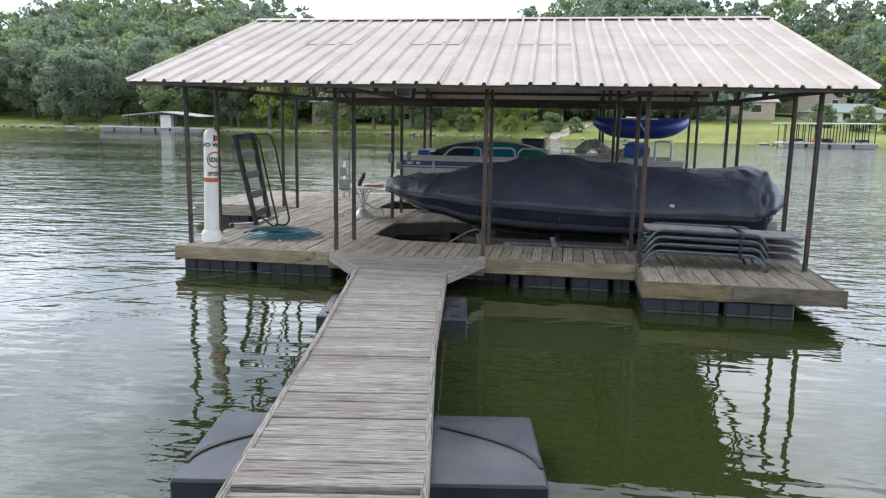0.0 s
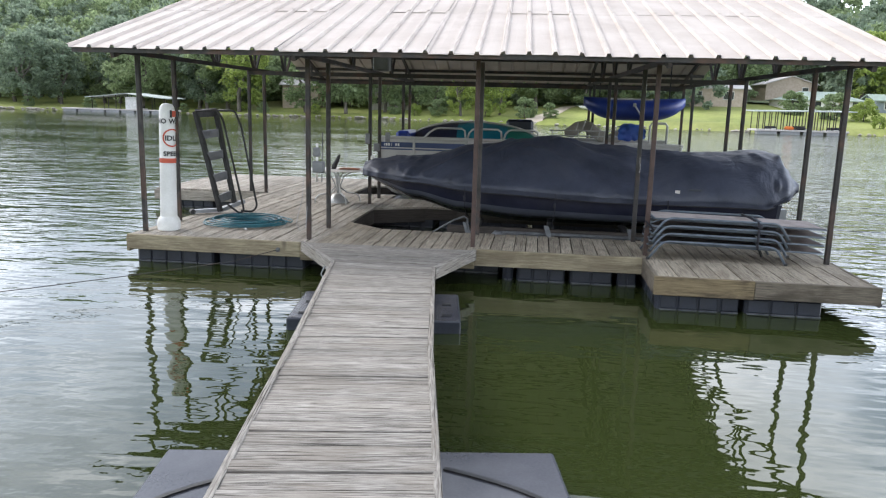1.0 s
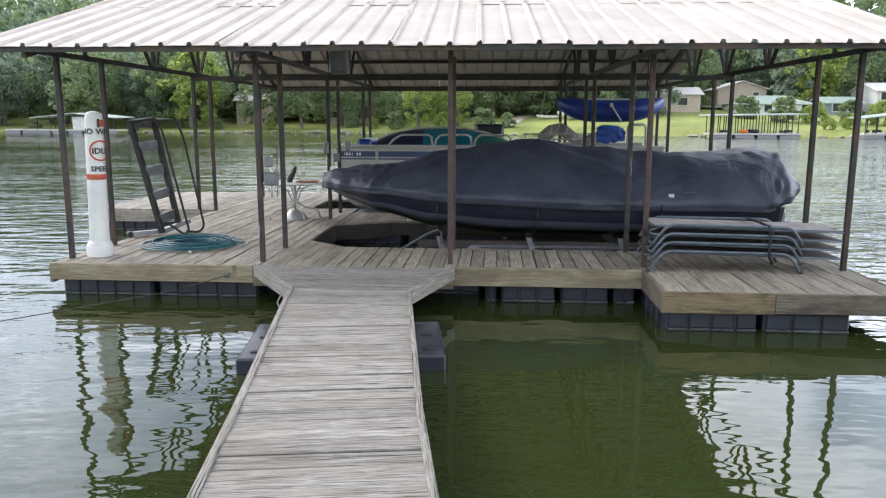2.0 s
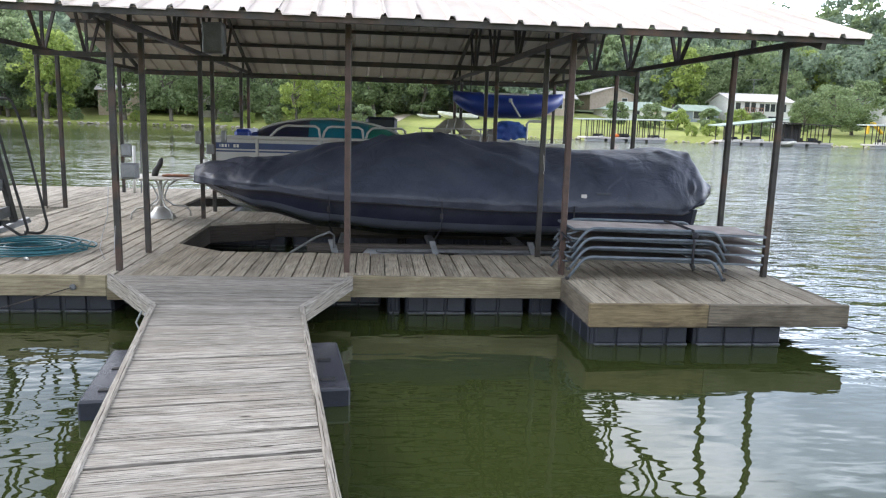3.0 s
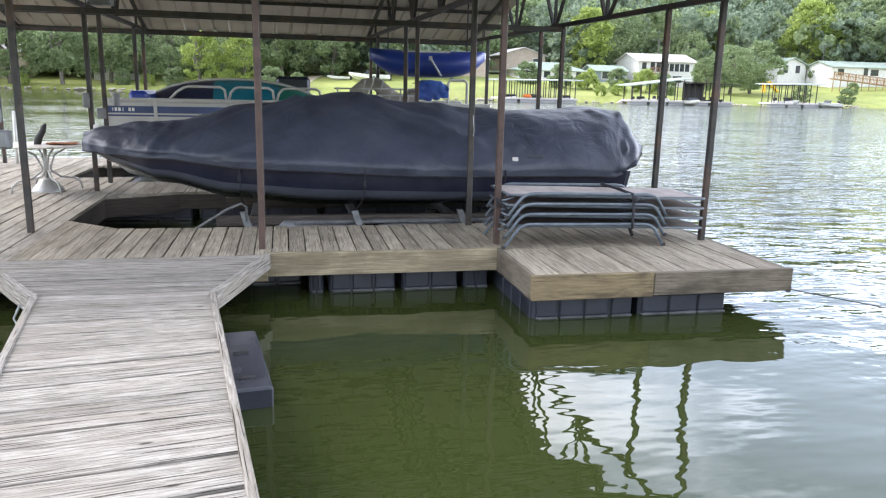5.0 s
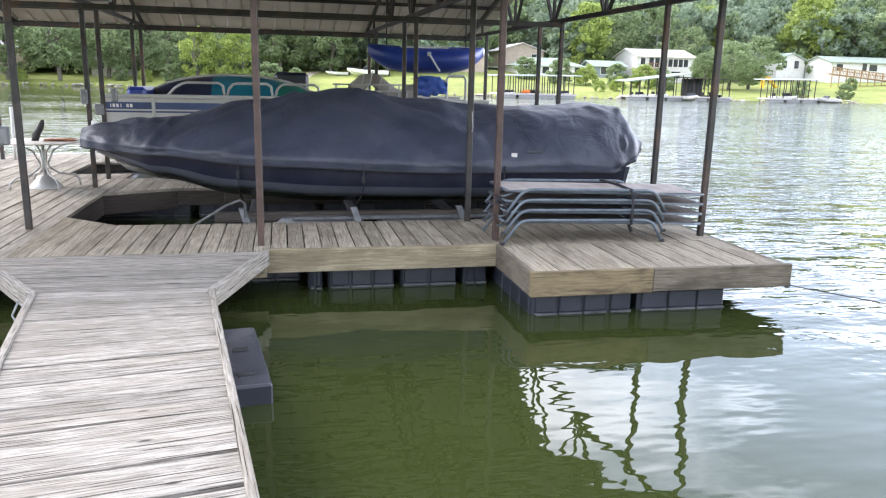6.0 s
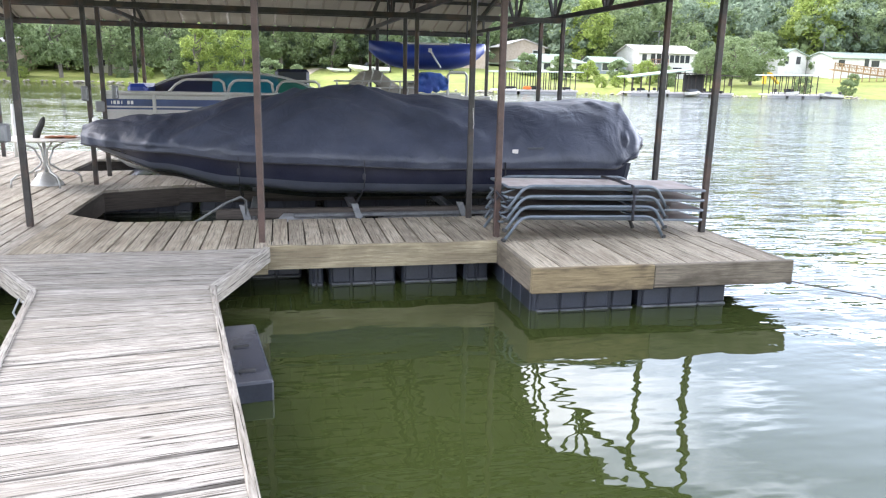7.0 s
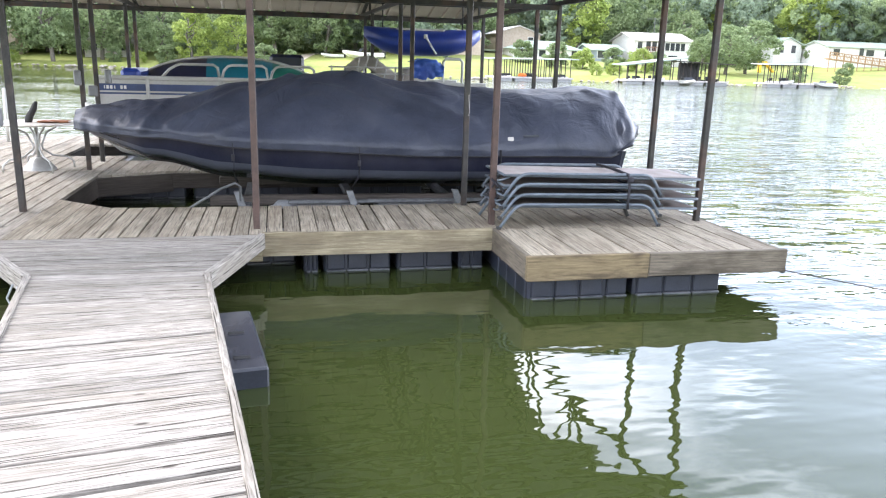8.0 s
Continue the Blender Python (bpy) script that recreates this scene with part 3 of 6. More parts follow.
for a, b in ((-4.68, -3.58), (-3.50, -2.30), (0.36, 0.49), (0.54, 1.16), (1.22, 1.76), (1.82, 2.06)):
    dock_float(a, b, 0.16, 1.2)
# three unseen floats, added to block the bright sky showing through under the deck
dock_float(-2.35, -1.2, 0.5, 1.25)
dock_float(-1.1, 0.3, 0.5, 1.25)
dock_float(-2.25, -1.1, 4.1, 4.95)
for a, b in ((2.16, 3.05), (3.11, 3.93)):
    dock_float(a, b, -0.90, 0.9, side=a < 3)
for a, b in ((-4.6, -3.4), (-3.3, -2.3)):
    dock_float(a, b, 2.2, 3.9)
    dock_float(a, b, 5.8, 8.4)
for a, b in ((-1.0, 0.6), (0.7, 2.2), (2.5, 4.2)):
    dock_float(a, b, 4.1, 4.95)
    dock_float(a, b, 7.9, 8.5)
for a, b in ((-7.0, -5.9), (-5.8, -4.85)):
    dock_float(a, b, 5.35, 8.4)

# ---------------- canopy ----------------
canopy = thing("dock_canopy", (0, 4.4, DECK_Z), "dark steel boat dock canopy with pale ribbed metal roof", "canopy")
EAVE_Y0, EAVE_Y1, RIDGE_Y, EAVE_Z, RIDGE_Z = -0.38, 9.28, 4.45, 2.86, 4.31
RX0, RX1 = -5.18, 4.80
CHORD_Z = 2.84


def skew(x, y):
    """The canopy narrows a little towards the lake."""
    return x - (x + 4.6) * 0.005 * (y - 0.27)


def roof_z(y):
    return EAVE_Z + (RIDGE_Z - EAVE_Z) * (1 - abs(y - RIDGE_Y) / (RIDGE_Y - EAVE_Y0))


def post(x, y, z0=DECK_Z, s=0.057, m=None):
    x = skew(x, y)
    top = min(roof_z(y) - 0.09, CHORD_Z + 0.03)
    part("post", Geo().rbox(x - s / 2, x + s / 2, y - s / 2, y + s / 2, z0 - 0.01, top, 0.006), m or M_STEEL, canopy)


for x in COLS:
    for y in ROWS_Y[:2]:
        post(x, y, m=M_RUST if (x in (2.16, -0.05) and y < 1) else None)
for x in (-2.265, 2.16, 4.36):
    for y in ROWS_Y[2:]:
        post(x, y, z0=DECK_Z)
post(-4.60, 7.70)
post(-4.68, 5.12)
post(-5.08, 5.32)

# trusses across the canopy
for x in (-4.60, -2.265, 2.16, 4.36):
    part("bottom_chord", Geo().tube([(skew(x, EAVE_Y0), EAVE_Y0 + 0.05, CHORD_Z), (skew(x, EAVE_Y1), EAVE_Y1 - 0.05, CHORD_Z)], 0.03, flat=(0.05, 0.06)), M_STEEL, canopy)
    for a, b in ((EAVE_Y0 + 0.05, RIDGE_Y), (RIDGE_Y, EAVE_Y1 - 0.05)):
        part("top_chord", Geo().tube([(skew(x, a), a, roof_z(a) - 0.10), (skew(x, b), b, roof_z(b) - 0.10)], 0.03, flat=(0.05, 0.06)), M_STEEL, canopy)
    feet = (2.75, 4.45, 6.15)
    for f in feet:
        for dx in (-0.62, 0.0, 0.62):
            y2 = f + dx * (1.0 if f != 4.45 else 1.3)
            part("web_bar", Geo().tube([(skew(x, f), f + dx * 0.08, CHORD_Z), (skew(x, y2), y2, roof_z(y2) - 0.10)], 0.02, flat=(0.04, 0.04)), M_STEEL, canopy)
    for y in (0.9, 8.0):
        part("web_bar", Geo().tube([(skew(x, y), y, CHORD_Z), (skew(x, y), y, roof_z(y) - 0.10)], 0.02, flat=(0.04, 0.04)), M_STEEL, canopy)
# long beams
for y in (ROWS_Y[2], ROWS_Y[5]):
    part("long_beam", Geo().tube([(COLS[0], y, CHORD_Z - 0.065), (skew(COLS[-1], y), y, CHORD_Z - 0.065)], 0.03, flat=(0.05, 0.07)), M_STEEL, canopy)
# purlins
k = 7
for i in range(k):
    for s in (0, 1):
        y = EAVE_Y0 + 0.06 + (RIDGE_Y - EAVE_Y0 - 0.2) * i / (k - 1)
        if s:
            y = 2 * RIDGE_Y - y
        part("purlin", Geo().tube([(RX0 + 0.05, y, roof_z(y) - 0.04), (skew(RX1, y) - 0.05, y, roof_z(y) - 0.04)], 0.03, flat=(0.05, 0.06)), M_STEEL, canopy)


def roof_sheet(x0, x1, ya, yb, lift):
    """A ribbed steel sheet from ya up to yb; ribs stand every 0.3 m."""
    prof = []
    n = 3
    w = (x1 - x0) / n
    for i in range(n):
        a = x0 + i * w
        prof += [(a, 0.038), (a + 0.018, 0.038), (a + 0.034, 0.0), (a + w * 0.5, 0.003), (a + w - 0.034, 0.0), (a + w - 0.018, 0.038)]
    prof.append((x1, 0.038))
    rows = []
    for s in range(4):
        f = s / 3
        y = ya + (yb - ya) * f
        sag = 0.006 * math.sin(x0 * 3.1) * (1 - f)
        rows.append([(skew(x, y), y, roof_z(y) + z + lift + sag) for x, z in prof])
    g = Geo()
    g.loft(rows, cap=False, closed=False)
    under = [[(x, y, z - 0.004) for x, y, z in r] for r in rows]
    g.loft([list(reversed(r)) for r in under], cap=False, closed=False)
    rim_top, rim_bot = rows[0], under[0]
    g.loft([rim_bot, rim_top], cap=False, closed=False)
    me = g.mesh("roof_sheet")
    me.materials.append(M_ROOF)
    me.materials.append(M_ROOF_UNDER)
    for p in me.polygons:
        p.material_index = 1 if p.normal.z < -0.05 else 0
    part("roof_sheet", me, M_ROOF, canopy)


NS = 11
for i in range(NS):
    x0 = RX0 + (RX1 - RX0) * i / NS
    x1 = RX0 + (RX1 - RX0) * (i + 1) / NS
    mid = EAVE_Y0 + (RIDGE_Y - EAVE_Y0) * 0.52
    jig = random.uniform(-0.012, 0.012)
    roof_sheet(x0, x1, EAVE_Y0 + jig, mid + 0.06, 0.0)
    roof_sheet(x0, x1, mid, RIDGE_Y, 0.007)
    roof_sheet(x0, x1, EAVE_Y1, 2 * RIDGE_Y - mid - 0.06, 0.0)
    roof_sheet(x0, x1, 2 * RIDGE_Y - mid, RIDGE_Y, 0.007)
part("ridge_cap", Geo().loft([[(RX0 - 0.01, RIDGE_Y - 0.16, RIDGE_Z + 0.0), (RX0 - 0.01, RIDGE_Y, RIDGE_Z + 0.055), (RX0 - 0.01, RIDGE_Y + 0.16, RIDGE_Z + 0.0), (RX0 - 0.01, RIDGE_Y, RIDGE_Z + 0.045)],
                              [(skew(RX1, RIDGE_Y) + 0.01, RIDGE_Y - 0.16, RIDGE_Z + 0.0), (skew(RX1, RIDGE_Y) + 0.01, RIDGE_Y, RIDGE_Z + 0.055), (skew(RX1, RIDGE_Y) + 0.01, RIDGE_Y + 0.16, RIDGE_Z + 0.0), (skew(RX1, RIDGE_Y) + 0.01, RIDGE_Y, RIDGE_Z + 0.045)]]), M_ROOF, canopy)

# ---------------- gangway ----------------
gang = thing("gangway", (0, -5, 0.55), "bleached grey plank gangway with edge boards", "gangway")
GL, GR = [(-1.53, -1.20), (-0.905, -4.50), (-0.305, -7.90), (0.46, -12.2), (0.78, -14.0)], [(-0.354, -1.26), (0.07, -4.45), (0.60, -7.75), (1.35, -12.0), (1.70, -13.9)]


def gang_z(y):
    return 0.470 + 0.036 * max(0.0, -1.3 - y) - (0.022 if y < -7.28 else 0.0)


def edge_at(line, y):
    for (xa, ya), (xb, yb) in zip(line, line[1:]):
        if yb <= y <= ya:
            return xa + (xb - xa) * (ya - y) / (ya - yb)
    return line[-1][0]


def SLANT(yv):
    """Half of the turn of a board against the dock, growing along the gangway."""
    return 0.075 * min(1.0, (-1.3 - yv) / 1.5)


y = -1.30
SEAMS = [-4.30, -7.28, -10.4]
while y > -13.8:
    w = random.choice((0.128, 0.135, 0.14, 0.14, 0.145, 0.152))
    if SEAMS and y - w < SEAMS[0]:
        y -= 0.022
        SEAMS.pop(0)
    yc = y - w / 2
    xl, xr = edge_at(GL, yc), edge_at(GR, yc)
    gap = random.choice((0.007, 0.008, 0.009, 0.010, 0.012, 0.014, 0.024))
    plank(gang, "walk_plank", (xl + 0.01, yc - SLANT(yc), gang_z(yc)), (xr - 0.01 - random.uniform(0, 0.012), yc + SLANT(yc), gang_z(yc)), w - gap, 0.038, M_GANG, 1.4)
    y -= w
# flared head of the gangway
yy = -0.05
while yy > -1.28:
    w = 0.14
    ya, yb = yy - w + random.uniform(0.007, 0.013), yy
    board = []
    for yv, left in ((ya, True), (ya, False), (yb, False), (yb, True)):
        f = yv / -1.25
        board.append((-2.26 + f * 0.73 + 0.02 if left else f * -0.354 - 0.02, yv))
    part("walk_plank", Geo().prism(board, DECK_Z - 0.030, DECK_Z + 0.014), M_GANG, gang)
    yy -= w


def edge_board(pts, h=0.14, t=0.04, lift=0.015):
    for a, b in zip(pts, pts[1:]):
        a, b = Vector(a), Vector(b)
        d = b - a
        ang = math.degrees(math.atan2(d.y, d.x))
        tilt = -math.degrees(math.atan2(d.z, math.hypot(d.x, d.y)))
        part("edge_board", Geo().rbox(0, d.length + 0.01, -t / 2, t / 2, -h + lift, lift, 0.006), M_GANG, gang, m=pose(a.x, a.y, a.z, 0, tilt, ang))


edge_board([(-2.26, -0.02, DECK_Z), (-1.53, -1.22, DECK_Z + 0.02)], t=0.06, lift=0.022)
edge_board([(0.0, -0.02, DECK_Z), (-0.345, -1.26, DECK_Z + 0.015)], t=0.055, lift=0.022)
for line in (GL, GR):
    edge_board([(x, yv, gang_z(yv)) for x, yv in line])
for f in (0.08, 0.5, 0.92):
    pts = [(xa + (xb - xa) * f, ya + (yb - ya) * f, gang_z((ya + yb) / 2) - 0.13) for (xa, ya), (xb, yb) in zip(GL, GR)]
    part("joist", Geo().tube(pts, 0.04, flat=(0.05, 0.17)), M_PLANK, gang)


def gang_float(x0, x1, y0, y1, top, turn, grooved=True):
    f = thing("gangway_float", ((x0 + x1) / 2, (y0 + y1) / 2, WATER_Z - 0.3), "black plastic float carrying the gangway", "dock float", "floats under the gangway")
    cx, cy = (x0 + x1) / 2, (y0 + y1) / 2
    m = pose(cx, cy, 0, 0, 0, turn)
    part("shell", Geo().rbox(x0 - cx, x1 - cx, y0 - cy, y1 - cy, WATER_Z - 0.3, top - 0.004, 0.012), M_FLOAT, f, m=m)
    # added thin plate, its colour lighter than the sides as the sky lights it
    part("top_panel", Geo().rbox(x0 - cx + 0.014, x1 - cx - 0.014, y0 - cy + 0.014, y1 - cy - 0.014, top - 0.012, top, 0.004), M_FLOAT_TOP, f, "dusty grey upper face, paler for the sky light on it", m=m)
    if grooved:
        for sx in (-1, 1):
            pts = [(sx * (x1 - x0) * (0.49 - 0.28 * (i / 8) ** 2), (i / 8 - 0.5) * 0.6, top + 0.004) for i in range(9)]
            part("strap_groove", Geo().tube(pts, 0.02, flat=(0.03, 0.012)), M_BLACK, f, m=m)
    else:
        for sx in (-1, 1):
            for sy in (-1, 0.2):
                ox, oy = sx * (x1 - x0) * 0.42, sy * 0.36
                part("bolt_plate", Geo().rbox(ox - 0.05, ox + 0.05, oy - 0.02, oy + 0.02, top - 0.002, top + 0.010, 0.004), M_BLACK, f, m=m)


gang_float(-1.70, 0.01, -2.44, -1.36, 0.186, 7.5, False)
gang_float(-1.22, 1.01, -6.42, -5.37, 0.28, 9)

# ---------------- trees ----------------
def cards(points, sizes, rng, squash=1.0):
    """Folded leaf clumps at the points: arrays of corners, four to a clump."""
    n = len(points)
    a = rng.normal(size=(n, 3))
    a /= np.linalg.norm(a, axis=1)[:, None]
    b = np.cross(a, rng.normal(size=(n, 3)))
    b /= np.linalg.norm(b, axis=1)[:, None]
    s = sizes[:, None]
    c = np.cross(a, b) * s * 0.25
    v = np.stack([points - a * s, points - b * s * 0.6 + c, points + a * s, points + b * s * 0.6 + c], axis=1)
    return v.reshape(-1, 3)


def quads_mesh(name, v, material):
    n = len(v) // 4
    me = bpy.data.meshes.new(name)
    me.vertices.add(4 * n)
    me.vertices.foreach_set("co", v.astype(np.float32).ravel())
    me.loops.add(4 * n)
    me.loops.foreach_set("vertex_index", np.arange(4 * n, dtype=np.int32))
    me.polygons.add(n)
    me.polygons.foreach_set("loop_start", np.arange(0, 4 * n, 4, dtype=np.int32))
    me.polygons.foreach_set("loop_total", np.full(n, 4, dtype=np.int32))
    me.update(calc_edges=True)
    me.validate()
    me.materials.append(material)
    return me


def crown_points(rng, clumps, per, height, radius, base):
    """Clump centres in an uneven crown, and points on each clump."""
    out = []
    lean = rng.normal(size=2) * 0.12 * radius
    for _ in range(clumps):
        h = rng.random() ** 0.85
        prof = math.sin(math.pi * (0.12 + 0.83 * h)) ** 0.7
        ang, rr = rng.random() * 2 * math.pi, radius * prof * (0.35 + 0.65 * rng.random() ** 0.5)
        c = np.array([math.cos(ang) * rr + lean[0] * h, math.sin(ang) * rr + lean[1] * h, base + h * (height - base)])
        r = radius * (0.16 + 0.16 * rng.random())
        d = rng.normal(size=(per, 3))
        d /= np.linalg.norm(d, axis=1)[:, None]
        out.append(c + d * r * (0.55 + 0.45 * rng.random((per, 1))) * np.array([1, 1, 0.75]))
    return np.concatenate(out)


def trunk_geo(rng, height, radius):
    g = Geo()
    g.tube([(0, 0, -0.4), (0.05, 0.02, height * 0.25), (0.12, -0.05, height * 0.5), (0.05, 0.1, height * 0.82)],
           [radius * 1.25, radius, radius * 0.7, radius * 0.2], 8)
    for i in range(6):
        a = i * 1.05 + rng.random()
        h0 = height * (0.3 + 0.08 * i)
        r = height * (0.16 + 0.1 * rng.random())
        g.tube([(0.08, 0, h0), (math.cos(a) * r * 0.5, math.sin(a) * r * 0.5, h0 + r * 0.5), (math.cos(a) * r, math.sin(a) * r, h0 + r * 1.1)],
               [radius * 0.5, radius * 0.32, radius * 0.1], 6)
    return g


TREES = {}
for key, mat_, seed, clumps, per, rad, base in (("oak", M_LEAF, 3, 96, 56, 0.44, 0.14), ("oak_b", M_LEAF, 8, 88, 56, 0.36, 0.10),
                                                ("light", M_LEAF_LIGHT, 5, 80, 56, 0.34, 0.06), ("dark", M_LEAF_DARK, 11, 92, 56, 0.38, 0.10),
                                                ("bush", M_LEAF, 14, 60, 60, 0.58, 0.0), ("bush_light", M_LEAF_LIGHT, 15, 56, 60, 0.58, 0.0)):
    rng = np.random.default_rng(seed)
    pts = crown_points(rng, clumps, per, 1.0, rad, base)
    crown = quads_mesh("crown", cards(pts, (0.013 + 0.017 * rng.random(len(pts))) * (1.9 if "bush" in key else 1), rng), mat_)
    trunk = trunk_geo(rng, 1.0, 0.024).mesh("trunk", True)
    trunk.materials.append(M_BARK)
    TREES[key] = (crown, trunk)


def tree(x, y, h, key, label, spread=1.0, category="tree"):
    z = hill(x, y)
    t = thing("bush" if "bush" in key else "tree", (x, y, z), label, category, "plants on the far shore")
    t.matrix_basis = pose(x, y, z, 0, 0, random.uniform(0, 360)) @ Matrix.Diagonal((h * spread, h * spread, h, 1))
    crown, trunk = TREES[key]
    for nm, me in (("crown", crown), ("trunk", trunk)):
        ob = new(nm, me)
        ob.parent = t
    return t


for x, y, h, key, label, sp in (
        (-11.8, 113.5, 8.2, "light", "young tree with bright yellow-green leaves by the lake", 1.0),
        (-6.0, 114.5, 7.6, "light", "young tree with bright yellow-green leaves by the lake", 1.0),
        (-32.5, 119.0, 12.5, "oak", "large green shade tree on the lake bank", 1.0),
        (-52.0, 119.0, 13.5, "light", "tall tree with hanging yellow-green foliage on the bank", 1.1),
        (-22.0, 128.0, 13.0, "oak_b", "tall green tree behind the lawn", 1.0),
        (0.5, 127.0, 12.0, "oak", "green tree on the lawn slope", 1.1),
        (58.0, 134.5, 13.0, "light", "tall bright green tree behind the houses", 1.1),
        (80.0, 133.0, 10.0, "oak", "green tree beside the white house", 1.1),
        (73.6, 109.0, 7.6, "oak", "leaning olive-green tree near the boat docks", 1.25),
        (68.8, 108.0, 5.6, "oak_b", "olive-green tree near the boat docks", 1.0),
        (79.6, 111.0, 8.6, "oak_b", "olive-green tree near the boat docks", 1.3),
        (110.5, 138.0, 16.5, "light", "tall bright green tree behind the long house", 1.1),
        (88.0, 143.0, 14.5, "light", "green tree on the slope", 1.1),
        (120.0, 138.0, 14.0, "oak_b", "green tree on the slope", 1.1),
        (64.0, 141.0, 14.0, "oak", "green tree on the slope", 1.1),
        (36.0, 133.0, 11.0, "oak_b", "green tree behind the tan barn", 1.1),
        (26.0, 128.0, 11.5, "oak", "green tree on the lawn slope", 1.1),
        (14.0, 131.0, 12.0, "dark", "dark green tree on the slope", 1.1),
        (8.0, 125.0, 10.0, "oak_b", "green tree on the lawn slope", 1.1), (-9.0, 124.0, 10.5, "oak", "green tree on the lawn slope", 1.1),
        (20.0, 124.0, 9.0, "dark", "dark green tree on the slope", 1.1), (-17.5, 121.0, 9.0, "oak", "green tree on the lake bank", 1.0),
        (-40.0, 120.0, 12.0, "oak_b", "large green shade tree on the lake bank", 1.1), (-27.0, 123.0, 11.0, "oak", "large green shade tree on the lake bank", 1.1)):
    tree(x, y, h, key, label, sp)
rt = random.Random(7)
for i in range(36):
    x = -150 + i * 3.6 + rt.uniform(-1.5, 1.5)
    d = rt.uniform(5, 22) if x < -52 else rt.uniform(16, 28)
    k_ = rt.choice(("dark", "oak", "dark", "oak_b"))
    tree(x, shore_y(x) + d, rt.uniform(11, 16), k_, "tall dark green lakeside tree" if k_ == "dark" else "broad green lakeside tree", 1.05)
for x, d, h, key in ((-24, 3, 2.2, "bush"), (-20, 2, 1.8, "bush_light"), (-16, 2.5, 2.6, "bush"), (-8, 2, 2.4, "bush_light"), (-1.5, 2, 3.0, "bush"), (2.5, 3, 2.2, "bush"),
                     (-38, 2, 1.6, "bush_light"), (-47, 2.5, 1.8, "bush"), (-62, 2, 1.5, "bush"), (-80, 2, 2.0, "bush"), (-92, 3, 1.8, "bush"),
                     (43, 14, 3.6, "bush"), (46.5, 12, 3.0, "bush_light"), (52, 13, 3.2, "bush"), (55.5, 11, 3.4, "bush_light"), (58, 9, 2.6, "bush"), (48, 4, 2.0, "bush_light"),
                     (45, 3, 1.5, "bush_light"), (79, 5, 2.4, "bush"), (85.5, 3, 2.2, "bush"), (60, 14, 3.0, "bush"), (39, 19, 3.4, "bush"), (98, 17, 2.0, "bush")):
    tree(x, shore_y(x) + d, h, key, "round green bush on the shore bank" if key == "bush" else "light green bush on the shore bank", 1.0, "bush")


def forest():
    """The woods on the hills, one mass of leaf clumps."""
    rng = np.random.default_rng(21)
    groups = {0: [], 1: []}
    y_off = 26.0
    while y_off < 118:
        step = 4.3 + y_off * 0.03
        x = -165.0
        while x < 180:
            xx, dd = x + rng.uniform(-2, 2), y_off + rng.uniform(-2, 2)
            x += step
            if 28 < xx < 126 and dd < (60 if 40 < xx < 54 else 46 if 63 < xx < 77 or 96 < xx < 106 else 41):
                continue
            yy = shore_y(xx) + dd
            h = rng.uniform(10, 16)
            pts = crown_points(rng, 30, 27, h, h * 0.37, 0.0)
            pts += np.array([xx, yy, hill(xx, yy)])
            groups[int(rng.random() < 0.45)].append(cards(pts, 0.32 + 0.34 * rng.random(len(pts)), rng))
        y_off += step * 0.95
    for k_, mat_ in ((0, M_LEAF_DARK), (1, M_LEAF)):
        ob = new("forest", quads_mesh("forest", np.concatenate(groups[k_]), mat_))
        tagged(ob, "dense green deciduous woods covering the far hills", "forest", kind="stuff")


forest()

# ---------------- houses and docks on the far shore ----------------
M_SIDING = surface("white_siding", (0.58, 0.58, 0.57), (0.68, 0.68, 0.67), 2.0, 0.6, bump=0.05, dirt=(0.6, 0.58, 0.54), dirt_amount=0.3, dirt_scale=0.4)
M_GREYROOF = surface("pale_shingle_roof", (0.50, 0.47, 0.46), (0.62, 0.59, 0.57), 2.0, 0.8, bump=0.1)
M_GREENROOF = surface("pale_green_metal_roof", (0.24, 0.31, 0.26), (0.34, 0.40, 0.35), 1.5, 0.6, bump=0.03)
M_TAN = surface("tan_siding", (0.45, 0.36, 0.29), (0.55, 0.46, 0.38), 2.0, 0.7, bump=0.05)
M_BLUEGREY = surface("blue_grey_siding", (0.20, 0.24, 0.27), (0.28, 0.32, 0.35), 2.0, 0.7, bump=0.05)
M_REDWOOD = surface("red_brown_deck_wood", (0.20, 0.10, 0.06), (0.34, 0.18, 0.11), 3.0, 0.8, bump=0.1)
M_TANWOOD = surface("tan_ramp_wood", (0.27, 0.165, 0.09), (0.38, 0.25, 0.145), 3.0, 0.8, bump=0.1)
M_GLASS = surface("dark_window_glass", (0.03, 0.035, 0.04), (0.06, 0.065, 0.075), 1.0, 0.08, bump=0.0)
M_STONE = surface("shore_rock", (0.30, 0.27, 0.23), (0.50, 0.46, 0.40), 1.5, 0.9, bump=0.4, vary=0.2)
M_DIRT = surface("gravel_track", (0.48, 0.40, 0.31), (0.60, 0.52, 0.42), 0.8, 0.95, bump=0.1)
M_YELLOW = surface("yellow_plastic", (0.70, 0.42, 0.03), (0.80, 0.52, 0.05), 3.0, 0.5, bump=0.02)
M_ORANGE = surface("orange_plastic", (0.75, 0.16, 0.03), (0.85, 0.24, 0.05), 3.0, 0.5, bump=0.02)
M_GREY = surface("mid_grey_plastic", (0.22, 0.23, 0.24), (0.32, 0.33, 0.34), 4.0, 0.5, bump=0.03)


